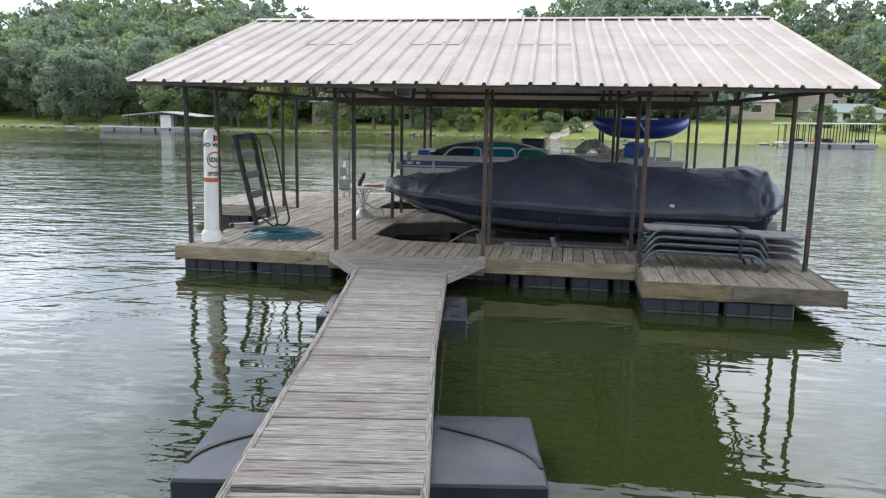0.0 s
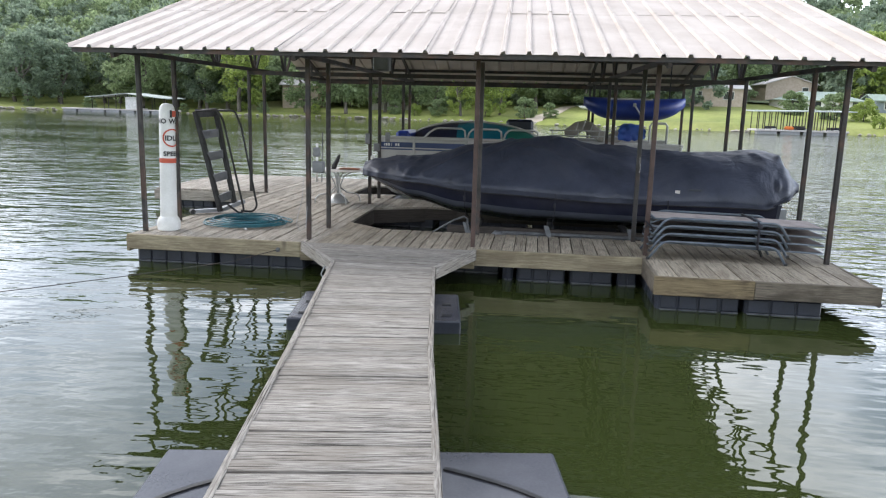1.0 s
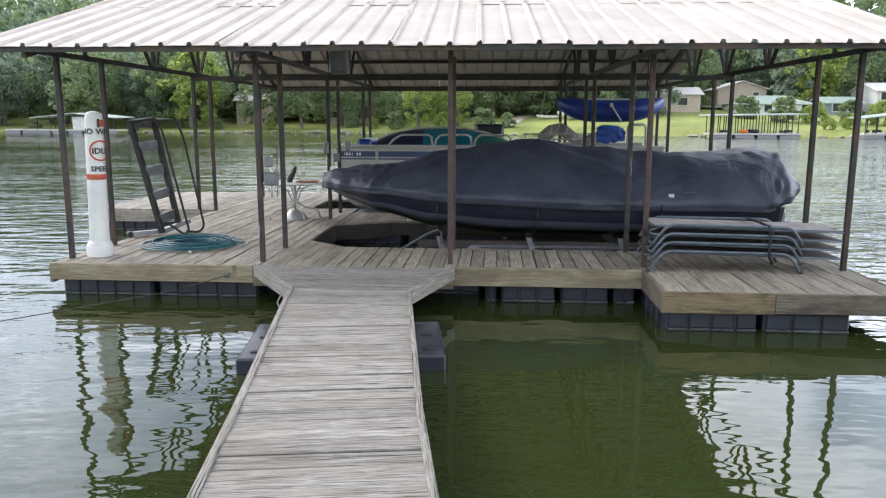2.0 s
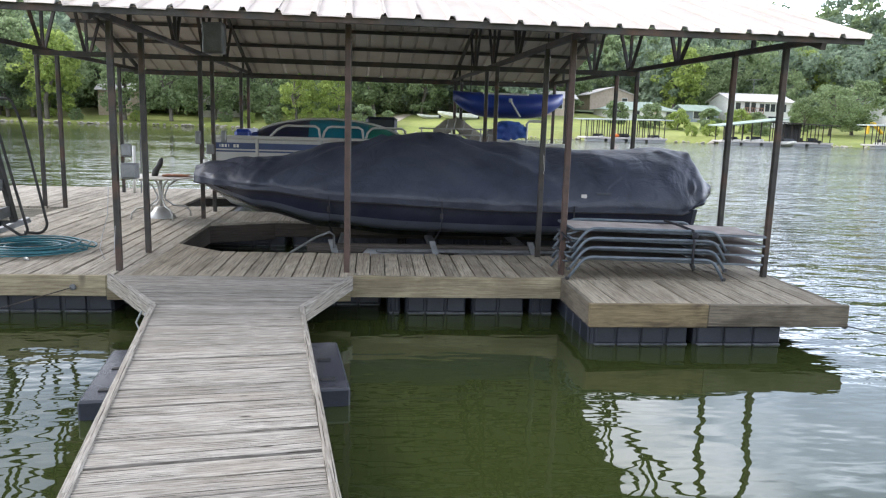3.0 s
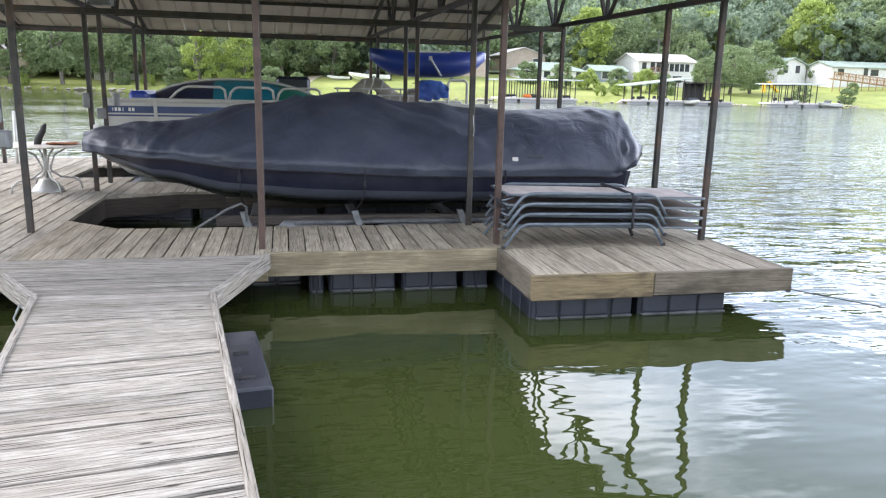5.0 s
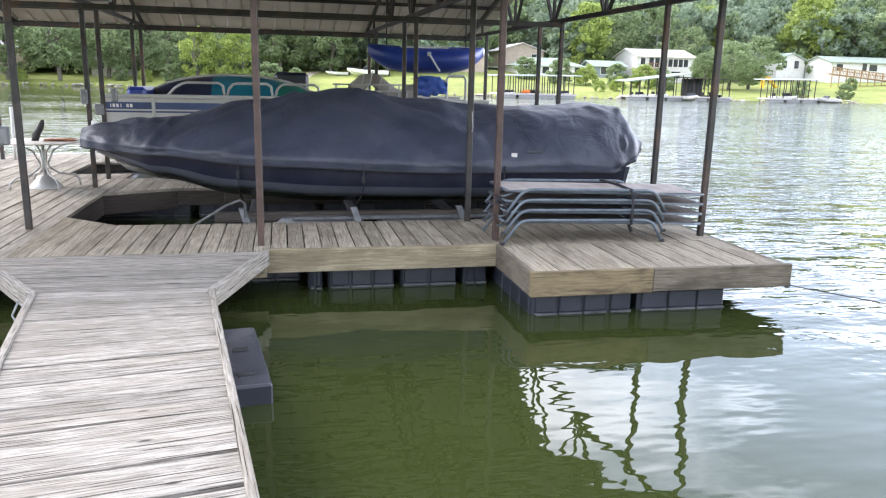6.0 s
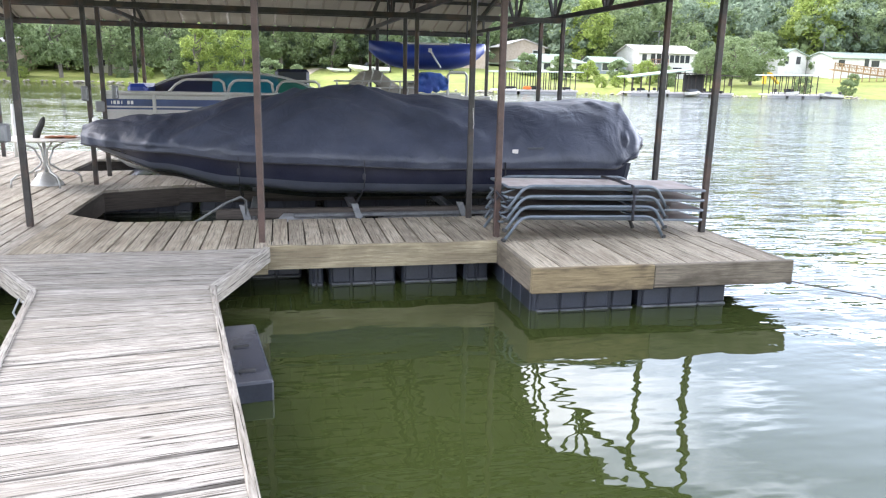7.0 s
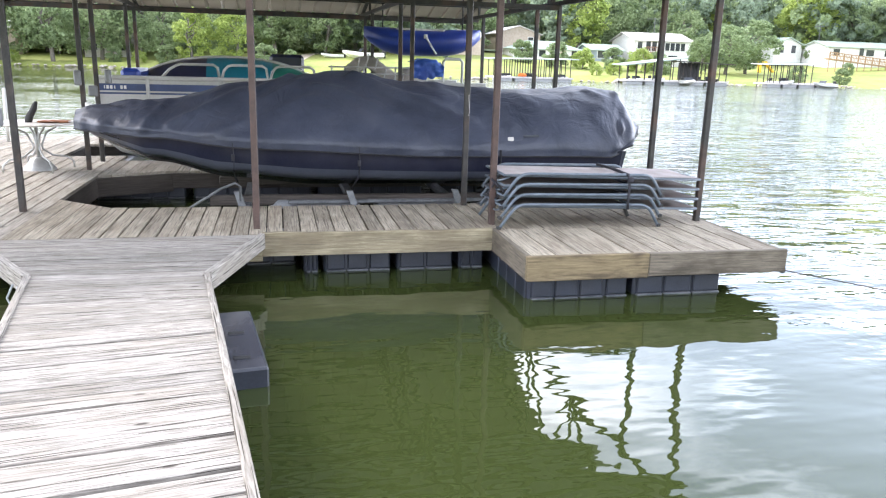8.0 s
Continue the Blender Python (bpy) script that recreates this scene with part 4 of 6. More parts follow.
def house(x, y, w, d, h, rise, label, wall_m, roof_m, z=None, windows=(), door=None, hip=False, turn=0.0, eave=0.5, ridge_x=True):
    """A house whose front faces the lake. windows: (centre along the front, sill height, width, height)."""
    z = hill(x, y) if z is None else z
    t = thing("house", (x, y, z), label, "house", "houses on the far shore")
    t.matrix_basis = pose(x, y, z, 0, 0, turn)
    M = pose(x, y, z, 0, 0, turn)

    def P(nm, g, m_, par=t, lab="", s=False):
        return part(nm, g, m_, par, lab, s, m=M)
    wall = P("wall", Geo().box(-w / 2, w / 2, -d / 2, d / 2, -1.5, h), wall_m)
    e = eave
    if ridge_x:
        hx = w / 2 + e - (d / 2 if hip else 0)
        prof = [(-d / 2 - e, h - 0.1), (0, h + rise), (d / 2 + e, h - 0.1), (d / 2 + e, h - 0.25), (0, h + rise - 0.15), (-d / 2 - e, h - 0.25)]
        if hip:
            rings = [[(-w / 2 - e, yy, min(zz, h - 0.05)) for yy, zz in prof], [(-hx, yy, zz) for yy, zz in prof], [(hx, yy, zz) for yy, zz in prof], [(w / 2 + e, yy, min(zz, h - 0.05)) for yy, zz in prof]]
        else:
            rings = [[(s * (w / 2 + e), yy, zz) for yy, zz in prof] for s in (-1, 1)]
            for sx in (-1, 1):
                P("gable", Geo().loft([[(sx * (w / 2 - k_), yy, zz) for yy, zz in ((-d / 2, h), (d / 2, h), (0, h + rise * 0.97))] for k_ in (0, 0.15)]), wall_m)
        P("roof", Geo().loft(rings), roof_m)
    else:
        prof = [(-w / 2 - e, h - 0.1), (0, h + rise), (w / 2 + e, h - 0.1), (w / 2 + e, h - 0.25), (0, h + rise - 0.15), (-w / 2 - e, h - 0.25)]
        P("roof", Geo().loft([[(xx, s * (d / 2 + e), zz) for xx, zz in prof] for s in (-1, 1)]), roof_m)
        for s in (-1, 1):
            P("gable", Geo().loft([[(xx, s * (d / 2 - k_), zz) for xx, zz in ((-w / 2, h), (w / 2, h), (0, h + rise * 0.97))] for k_ in (0, 0.15)]), wall_m)
    for cx, sill, ww, wh in windows:
        fr = P("window", Geo().rbox(cx - ww / 2 - 0.1, cx + ww / 2 + 0.1, -d / 2 - 0.07, -d / 2 + 0.02, sill - 0.1, sill + wh + 0.1, 0.02), M_SIDING)
        part("pane", Geo().rbox(cx - ww / 2, cx + ww / 2, -d / 2 - 0.09, -d / 2 - 0.06, sill, sill + wh, 0.01), M_GLASS, fr, m=M)
    if door is not None:
        P("door", Geo().rbox(door - 0.5, door + 0.5, -d / 2 - 0.07, -d / 2 + 0.02, 0, 2.1, 0.02), M_TAN)
    return t, M


t_, m_ = house(70.1, 128.7, 11.4, 9.6, 3.9, 1.45, "white two-storey lake house with a balcony and wide window band", M_SIDING, M_GREYROOF, z=3.4,
               windows=[(-4.6, 2.3, 0.9, 1.2), (-2.9, 1.9, 0.9, 1.7), (-1.7, 1.9, 0.9, 1.7)] + [(-0.1 + 1.05 * i, 2.05, 0.85, 1.35) for i in range(5)] + [(-1.5, 0.0, 1.2, 1.2), (2.2, 0.0, 1.8, 1.2)])
bal = part("balcony", Geo().box(-4.2, -0.7, -6.8, -4.8, 1.5, 1.68), M_REDWOOD, t_, m=m_)
for i in range(9):
    part("baluster", Geo().box(-4.2 + 0.43 * i, -4.13 + 0.43 * i, -6.8, -6.73, 1.68, 2.5), M_REDWOOD, bal, m=m_)
part("handrail", Geo().box(-4.25, -0.7, -6.82, -6.7, 2.5, 2.6), M_REDWOOD, bal, m=m_)
for i in range(3):
    part("balcony_post", Geo().box(-4.1 + 1.6 * i, -3.95 + 1.6 * i, -6.8, -6.65, -1.2, 1.5), M_REDWOOD, bal, m=m_)
st = part("staircase", Geo().loft([[(-4.2, yy, 1.6), (-4.2, yy, 1.3), (-2.2, yy, -1.0), (-2.2, yy, -0.7)] for yy in (-8.0, -6.9)]), M_REDWOOD, t_, m=m_)
house(47.4, 126.5, 13.0, 8, 2.1, 1.4, "low lake house with pale green metal roof", M_SIDING, M_GREENROOF, z=3.0, hip=True, windows=[(-4.6, 0.7, 2.2, 1.1), (-1.2, 0.7, 1.2, 1.1), (4.8, 0.7, 1.0, 1.1)], door=2.6)
house(58.8, 126.5, 6.0, 6, 2.3, 1.0, "blue-grey garden house with pale green roof", M_BLUEGREY, M_GREENROOF, z=3.0, windows=[(-1.0, 0.8, 1.3, 1.4), (1.3, 0.8, 0.8, 1.4)])
house(47.0, 144, 9.0, 10, 2.7, 1.5, "tan gabled barn with pale roof", M_TAN, M_GREYROOF, z=5.5, ridge_x=False, windows=[(2.5, 1.0, 1.0, 1.0)])
house(115, 127.8, 19.0, 7.4, 2.7, 1.1, "long low white house with grey-green roof", M_SIDING, M_GREENROOF, z=4.7, windows=[(-7.5, 1.0, 1.4, 1.2), (-1.8, 1.0, 1.0, 1.5), (0.2, 1.0, 1.8, 1.2), (4.5, 1.0, 1.8, 1.2)], door=7.5)
house(101.8, 135, 6.4, 8, 2.3, 1.5, "small white gabled house with a porch", M_SIDING, M_GREENROOF, z=5.3, ridge_x=False, windows=[(-1.6, 0.7, 1.1, 1.5), (1.2, 0.7, 1.0, 1.5)])
house(-44.5, 133, 7.0, 6, 4.2, 1.4, "tan two-storey cabin with a wooden stair", M_TAN, M_GREYROOF, windows=[(-1.8, 2.4, 1.0, 1.2), (1.4, 2.4, 1.0, 1.2)], door=0.0)
house(-26.5, 132, 8.0, 6, 2.6, 1.1, "low grey cabin among trees", M_GREYROOF, M_GREYROOF, windows=[(-2.6, 0.9, 1.2, 1.0), (1.6, 0.9, 1.2, 1.0)], door=0.0)
house(30.0, 126, 10.0, 7, 2.8, 1.2, "low tan house half hidden behind the canopy", M_TAN, M_GREYROOF, windows=[(-3, 0.9, 1.2, 1.2), (2, 0.9, 1.6, 1.2)], door=-0.5)

# wooden ramp beside the long house
ramp = thing("wooden_ramp", (105, 116, hill(105, 116)), "tan wooden access ramp with railings beside the long house", "ramp")
part("ramp_deck", Geo().loft([[(99, yy, 4.9), (99, yy, 4.7), (113, yy, 3.5), (113, yy, 3.7)] for yy in (115.4, 116.8)]), M_TANWOOD, ramp)
part("ramp_rail", Geo().tube([(99, 115.4, 6.0), (113, 115.4, 4.8)], 0.06, flat=(0.1, 0.14)), M_TANWOOD, ramp)
part("ramp_rail", Geo().tube([(99, 115.4, 5.5), (113, 115.4, 4.3)], 0.06, flat=(0.1, 0.14)), M_TANWOOD, ramp)
for i in range(10):
    xx = 99 + i * 1.55
    part("ramp_post", Geo().box(xx, xx + 0.12, 115.35, 115.47, hill(xx, 115.4) - 0.2, 6.0 - 1.2 * i * 1.55 / 14), M_TANWOOD, ramp)


for i in range(44):
    xx = 99.2 + i * 0.31
    zz = 6.0 - 1.2 * (xx - 99) / 14
    part("ramp_baluster", Geo().box(xx, xx + 0.07, 115.36, 115.44, zz - 1.05, zz), M_TANWOOD, ramp)


def far_dock(x0, x1, y0, y1, label, roof_m=None, roof_z=(3.0, 3.3), posts=8, deck_m=None, pitch=0.0):
    """A small covered dock across the lake."""
    t = thing("far_boat_dock", ((x0 + x1) / 2, (y0 + y1) / 2, WATER_Z), label, "dock", "boat docks on the far shore")
    part("deck", Geo().rbox(x0, x1, y0, y0 + 1.4, 0.42, 0.62, 0.02), deck_m or M_GREYROOF, t)
    part("deck", Geo().rbox(x0, x0 + 1.2, y0 + 1.41, y1, 0.42, 0.62, 0.02), deck_m or M_GREYROOF, t)
    part("deck", Geo().rbox(x1 - 1.2, x1, y0 + 1.41, y1, 0.42, 0.62, 0.02), deck_m or M_GREYROOF, t)
    n = max(2, int((x1 - x0) / 2.4))
    for i in range(n):
        a = x0 + (x1 - x0) * i / n + 0.2
        part("float", Geo().rbox(a, a + (x1 - x0) / n - 0.4, y0 + 0.1, y0 + 1.3, WATER_Z - 0.25, 0.40, 0.03), M_GREY, t)
    if roof_m:
        za, zb = roof_z
        for i in range(posts):
            a = x0 + 0.3 + (x1 - x0 - 0.6) * i / (posts - 1)
            f = i / (posts - 1)
            zr = za + (zb - za) * f if not pitch else (za + (pitch - za) * 2 * f if f < 0.5 else pitch + (zb - pitch) * (2 * f - 1))
            part("post", Geo().rbox(a - 0.05, a + 0.05, y0 + 0.3, y0 + 0.4, 0.6, zr - 0.02, 0.01), M_STEEL, t)
            part("post", Geo().rbox(a - 0.05, a + 0.05, y1 - 0.4, y1 - 0.3, 0.0, zr + 0.02, 0.01), M_STEEL, t)
        e = 0.5
        outline = [(x0 - e, za)] + ([((x0 + x1) / 2, pitch)] if pitch else []) + [(x1 + e, zb)]
        rings = [[(xx, y0 - e, zz), (xx, y1 + e, zz + 0.1), (xx, y1 + e, zz - 0.02), (xx, y0 - e, zz - 0.12)] for xx, zz in outline]
        part("roof", Geo().loft(rings), roof_m, t)
    return t


M_PALEROOF = surface("pale_dock_roof", (0.34, 0.38, 0.36), (0.46, 0.50, 0.47), 1.5, 0.6, bump=0.03)
far_dock(27.2, 38.0, 87.0, 91.0, "long covered dock with pale flat roof", M_PALEROOF, (2.85, 3.0), 15)
far_dock(45.4, 53.6, 87.0, 90.0, "covered dock with sloping pale green roof", M_GREENROOF, (2.5, 3.65), 7)
far_dock(54.2, 61.4, 88.0, 91.5, "covered dock with dark roof", M_STEEL, (3.2, 2.95), 7)
far_dock(66.6, 74.2, 87.0, 90.0, "covered dock with pale roof and a moored boat", M_PALEROOF, (3.15, 3.3), 8)
far_dock(-73.0, -59.8, 107.0, 112.5, "small covered dock with pale gabled roof", M_PALEROOF, (2.5, 2.5), 7, pitch=3.2)
far_dock(-79.0, -73.6, 108.5, 111.5, "low plain timber dock", None)
far_dock(74.9, 79.0, 90.0, 93.0, "low plain timber dock", None)
# dark canvas side curtain in the dark-roofed dock
curtain = thing("dock_curtain", (56.0, 90.0, 0.62), "dark canvas side curtain hanging in a boat dock", "curtain")
part("cloth", Geo().loft([[(54.4 + 0.2 * i, 89.6 + 0.06 * math.sin(i * 1.9), z) for i in range(17)] for z in (0.7, 3.0)], cap=False, closed=False).loft([[(54.4 + 0.2 * i, 89.66 + 0.06 * math.sin(i * 1.9), z) for i in range(17)] for z in (3.0, 0.7)], cap=False, closed=False), M_BLACK, curtain)


def far_boat(x, y, z, s, label, m_=None, turn=0.0, name="motorboat"):
    """A small white boat: a hull lofted from bow to stern, a windscreen and an outboard."""
    t = thing(name, (x, y, z), label, "boat")
    t.matrix_basis = pose(x, y, z, 0, 0, turn) @ Matrix.Scale(s, 4)
    rings = []
    for u, wd, dk, ke in ((-2.6, 0.04, 1.0, 0.75), (-1.8, 0.6, 0.95, 0.3), (-0.6, 0.95, 0.85, 0.05), (1.0, 1.05, 0.8, 0.0), (2.4, 1.0, 0.8, 0.0)):
        rings.append([(u, -wd, dk), (u, -wd * 0.9, dk * 0.45 + ke * 0.55), (u, 0, ke), (u, wd * 0.9, dk * 0.45 + ke * 0.55), (u, wd, dk), (u, 0, dk + 0.05)])
    M = pose(x, y, z, 0, 0, turn) @ Matrix.Scale(s, 4)
    part("hull", Geo().loft(rings), m_ or M_WHITE, t, m=M)
    part("windscreen", Geo().loft([[(-0.6, -0.8, 0.85), (-0.2, -0.7, 1.35), (-0.15, -0.7, 1.35), (-0.5, -0.8, 0.85)], [(-0.6, 0.8, 0.85), (-0.2, 0.7, 1.35), (-0.15, 0.7, 1.35), (-0.5, 0.8, 0.85)]]), M_GLASS, t, m=M)
    part("outboard_motor", Geo().rbox(2.4, 2.8, -0.25, 0.25, 0.2, 1.3, 0.08), M_BLACK, t, m=M)
    return t


far_boat(9.2, 119.5, hill(9.2, 119.5) - 0.05, 0.75, "white motorboat parked on the lawn", turn=-10)
far_boat(13.8, 116.0, hill(13.8, 116.0) - 0.05, 1.3, "white motorboat parked on the lawn", turn=8)
far_boat(70.4, 89.0, 0.0, 1.0, "white pontoon-like boat moored under a canopy", turn=90)
far_boat(51.0, 89.2, 0.0, 0.9, "white motorboat moored under a green roof", turn=85)
far_boat(59.4, 90.0, 0.0, 0.9, "dark covered motorboat moored under a canopy", M_BLACK, turn=90)
far_boat(-66.5, 110.0, 0.0, 0.9, "white boat moored in a small covered dock", turn=90)
far_boat(33.0, 89.6, 0.0, 0.8, "grey covered boat moored in the long dock", M_GREY, turn=90)
far_boat(29.5, 89.2, 0.0, 0.75, "small white boat moored at the long dock", turn=90)
far_boat(37.2, 89.4, 0.0, 0.75, "small white boat moored at the long dock", turn=90)
far_boat(48.0, 89.5, 0.0, 0.8, "white motorboat moored under a green roof", turn=90)
far_boat(53.9, 85.9, 0.0, 0.8, "white motorboat moored beside the covered docks", turn=80)
far_boat(77.0, 88.5, 0.0, 0.8, "white motorboat moored at the low dock", turn=10)
cab = thing("dock_locker", (-65.8, 107.6, 0.62), "white storage locker standing on the far dock", "locker")
part("body", Geo().rbox(-66.8, -64.9, 107.2, 108.2, 0.62, 2.5, 0.04), M_WHITE, cab)
part("lid", Geo().rbox(-66.9, -64.8, 107.1, 108.3, 2.5, 2.6, 0.03), M_WHITE, cab)
for x, y, m_, lab in ((31.2, 87.6, M_ORANGE, "orange float tube lying on the far dock"), (32.6, 87.7, M_BLACK, "dark bundle lying on the far dock")):
    b_ = thing("dock_bundle", (x, y, 0.62), lab, "float")
    part("body", Geo().lathe([(0.05, 0.62), (0.5, 0.66), (0.6, 0.85), (0.4, 1.05), (0.1, 1.08)], x, y, 12), m_, b_, smooth=True)
slide = thing("play_slide", (86.5, 116, hill(86.5, 116)), "yellow plastic play slide on the lawn", "slide")
sz = hill(86.5, 116)
part("chute", Geo().loft([[(85.4, yy, sz + 1.9), (86.4, yy, sz + 2.0), (88.2, yy, sz + 0.2), (88.0, yy, sz + 0.0), (86.2, yy, sz + 1.7)] for yy in (115.6, 116.4)]), M_YELLOW, slide)
part("ladder", Geo().rbox(85.2, 85.5, 115.6, 116.4, sz - 0.1, sz + 2.2, 0.03), M_YELLOW, slide)
for x, y in ((70.5, 128.5), (107.0, 129.0)):
    an = thing("roof_antenna", (x, y, 8.0), "thin metal aerial mast standing behind a house roof", "antenna")
    part("mast", Geo().tube([(x, y, hill(x, y) - 0.3), (x, y, 11.5)], 0.06, 6), M_GALV, an)
    part("crossbar", Geo().tube([(x - 1.6, y, 11.2), (x + 1.6, y, 11.4)], 0.05, 6), M_GALV, an)
# shoreline stones and the gravel track
rocks = Geo()
rr = random.Random(5)
for i in range(520):
    x = rr.uniform(-110, 120)
    y = shore_y(x) + rr.uniform(-0.5, 0.7)
    s = rr.uniform(0.15, 0.5) * (1.7 if 47 < x < 56 else 1)
    zz = WATER_Z + rr.uniform(-0.05, 0.25)
    rocks.add([(x + s * a, y + s * b * 0.8, zz + s * c * 0.6) for a, b, c in ((1, 0.1, 0), (0.3, 1, 0.1), (-0.8, 0.6, -0.1), (-0.7, -0.7, 0), (0.4, -0.9, 0.1), (0.1, 0, 0.8), (0, 0, -0.8))],
              [(0, 1, 5), (1, 2, 5), (2, 3, 5), (3, 4, 5), (4, 0, 5), (1, 0, 6), (2, 1, 6), (3, 2, 6), (4, 3, 6), (0, 4, 6)])
tagged(part("shore_rocks", rocks, M_STONE), "pale rocks lining the far shoreline", "rocks", kind="stuff")
track = Geo()
rows = []
for i in range(22):
    f = i / 21
    y = 105.0 + f * 24
    xc = -1.0 + 9 * f * f + 2 * math.sin(f * 4)
    rows.append([(xc + k_ * (1.6 - 0.4 * f), y, hill(xc + k_ * (1.6 - 0.4 * f), y) + 0.06) for k_ in (-1, -0.5, 0, 0.5, 1)])
track.loft(rows, cap=False, closed=False)
tagged(part("gravel_track", track, M_DIRT, smooth=True), "pale gravel boat ramp running down to the lake", "track", kind="structure")

# ---------------- covered boat on its lift ----------------
M_COVER = surface("charcoal_canvas", (0.027, 0.032, 0.052), (0.050, 0.058, 0.088), 3.0, 0.50, bump=0.25, fine=90, dirt=(0.085, 0.09, 0.115), dirt_amount=0.45, dirt_scale=1.6)
_n, _l = M_COVER.node_tree.nodes, M_COVER.node_tree.links
_cn, _cb = _n.new("ShaderNodeTexNoise"), _n.new("ShaderNodeBump")
_cn.inputs["Scale"].default_value, _cn.inputs["Detail"].default_value, _cn.inputs["Distortion"].default_value = 3.2, 4.0, 1.6
_cb.inputs["Strength"].default_value, _cb.inputs["Distance"].default_value = 0.4, 0.05
_l.new(_n["Texture Coordinate"].outputs["Object"], _cn.inputs["Vector"])
_l.new(_cn.outputs["Fac"], _cb.inputs["Height"])
_l.new(_n["Principled BSDF"].inputs["Normal"].links[0].from_socket, _cb.inputs["Normal"])
_cm, _cr, _cc = _n.new("ShaderNodeMapping"), _n.new("ShaderNodeTexNoise"), _n.new("ShaderNodeBump")
_cr.noise_type = "RIDGED_MULTIFRACTAL"
_cm.inputs["Scale"].default_value, _cm.inputs["Rotation"].default_value = (1.0, 1.0, 2.4), (0.0, radians(24), 0.0)
_cr.inputs["Scale"].default_value, _cr.inputs["Detail"].default_value, _cr.inputs["Distortion"].default_value = 1.7, 2.0, 0.8
_cc.inputs["Strength"].default_value, _cc.inputs["Distance"].default_value = 0.45, 0.03
_l.new(_n["Texture Coordinate"].outputs["Object"], _cm.inputs["Vector"])
_l.new(_cm.outputs["Vector"], _cr.inputs["Vector"])
_l.new(_cr.outputs["Fac"], _cc.inputs["Height"])
_l.new(_cb.outputs["Normal"], _cc.inputs["Normal"])
_l.new(_cc.outputs["Normal"], _n["Principled BSDF"].inputs["Normal"])
M_NAVY = surface("navy_gelcoat", (0.012, 0.014, 0.028), (0.022, 0.024, 0.042), 3.0, 0.25, bump=0.0, dirt=(0.05, 0.05, 0.06), dirt_amount=0.3)
M_STRIPE = surface("grey_gelcoat", (0.045, 0.05, 0.066), (0.068, 0.074, 0.096), 3.0, 0.3, bump=0.0)
M_WEBBING = surface("dark_strap_webbing", (0.012, 0.012, 0.018), (0.025, 0.025, 0.032), 20.0, 0.8, bump=0.1)
M_DULLWHITE = surface("weathered_white_gelcoat", (0.38, 0.375, 0.36), (0.50, 0.495, 0.48), 2.0, 0.4, bump=0.02, dirt=(0.33, 0.31, 0.27), dirt_amount=0.4)
BY = 2.75


def lerp_table(table, x):
    """Smooth interpolation in a table of (x, value)."""
    if x <= table[0][0]:
        return table[0][1]
    for (a, va), (b, vb) in zip(table, table[1:]):
        if x <= b:
            f = (x - a) / (b - a)
            f = f * f * (3 - 2 * f)
            return va + (vb - va) * f
    return table[-1][1]


def hull_half(x):
    return lerp_table(((-2.04, 0.05), (-1.75, 0.38), (-1.2, 0.72), (-0.4, 0.98), (0.8, 1.12), (2.5, 1.15), (4.15, 1.10)), x)


def hull_rail(x):
    return lerp_table(((-2.04, 1.20), (-1.2, 1.15), (0.0, 1.06), (2.0, 1.0), (4.15, 1.0)), x)


def hull_keel(x):
    return lerp_table(((-2.04, 1.12), (-1.7, 0.92), (-1.2, 0.74), (-0.4, 0.55), (0.6, 0.46), (4.15, 0.44)), x)


boat = thing("covered_motorboat", (1.2, BY, 0.42), "long dark motorboat under a charcoal canvas cover on a lift", "boat")


def hull_band(lo, hi, out=0.0):
    """Hull skin between two fractions of the height from keel to rail, both sides."""
    g = Geo()
    for side in (-1, 1):
        rings = []
        for i in range(33):
            x = -2.04 + 6.19 * i / 32
            b, r, k_ = hull_half(x), hull_rail(x), hull_keel(x)
            ring = []
            for j in range(6):
                f = lo + (hi - lo) * j / 5
                if f < 0.38:
                    yy = b * 0.86 * (f / 0.38) ** 0.85
                else:
                    yy = b * (0.86 + 0.14 * ((f - 0.38) / 0.62) ** 0.6)
                ring.append((x, BY + side * (yy + out), k_ + (r - k_) * f))
            rings.append(ring if side < 0 else list(reversed(ring)))
        g.loft(rings, cap=False, closed=False)
    return g


hull = part("hull", hull_band(0.0, 1.0), M_NAVY, boat, smooth=40)
part("hull_stripe", hull_band(0.30, 0.56, 0.006), M_STRIPE, boat, "grey gelcoat stripe", smooth=40)
tr = [(4.15, BY - hull_half(4.15), 1.0), (4.15, BY - 0.95, 0.62), (4.15, BY, 0.44), (4.15, BY + 0.95, 0.62), (4.15, BY + hull_half(4.15), 1.0)]
part("transom", Geo().loft([tr, [(x + 0.05, y, z) for x, y, z in tr]]), M_STRIPE, boat)


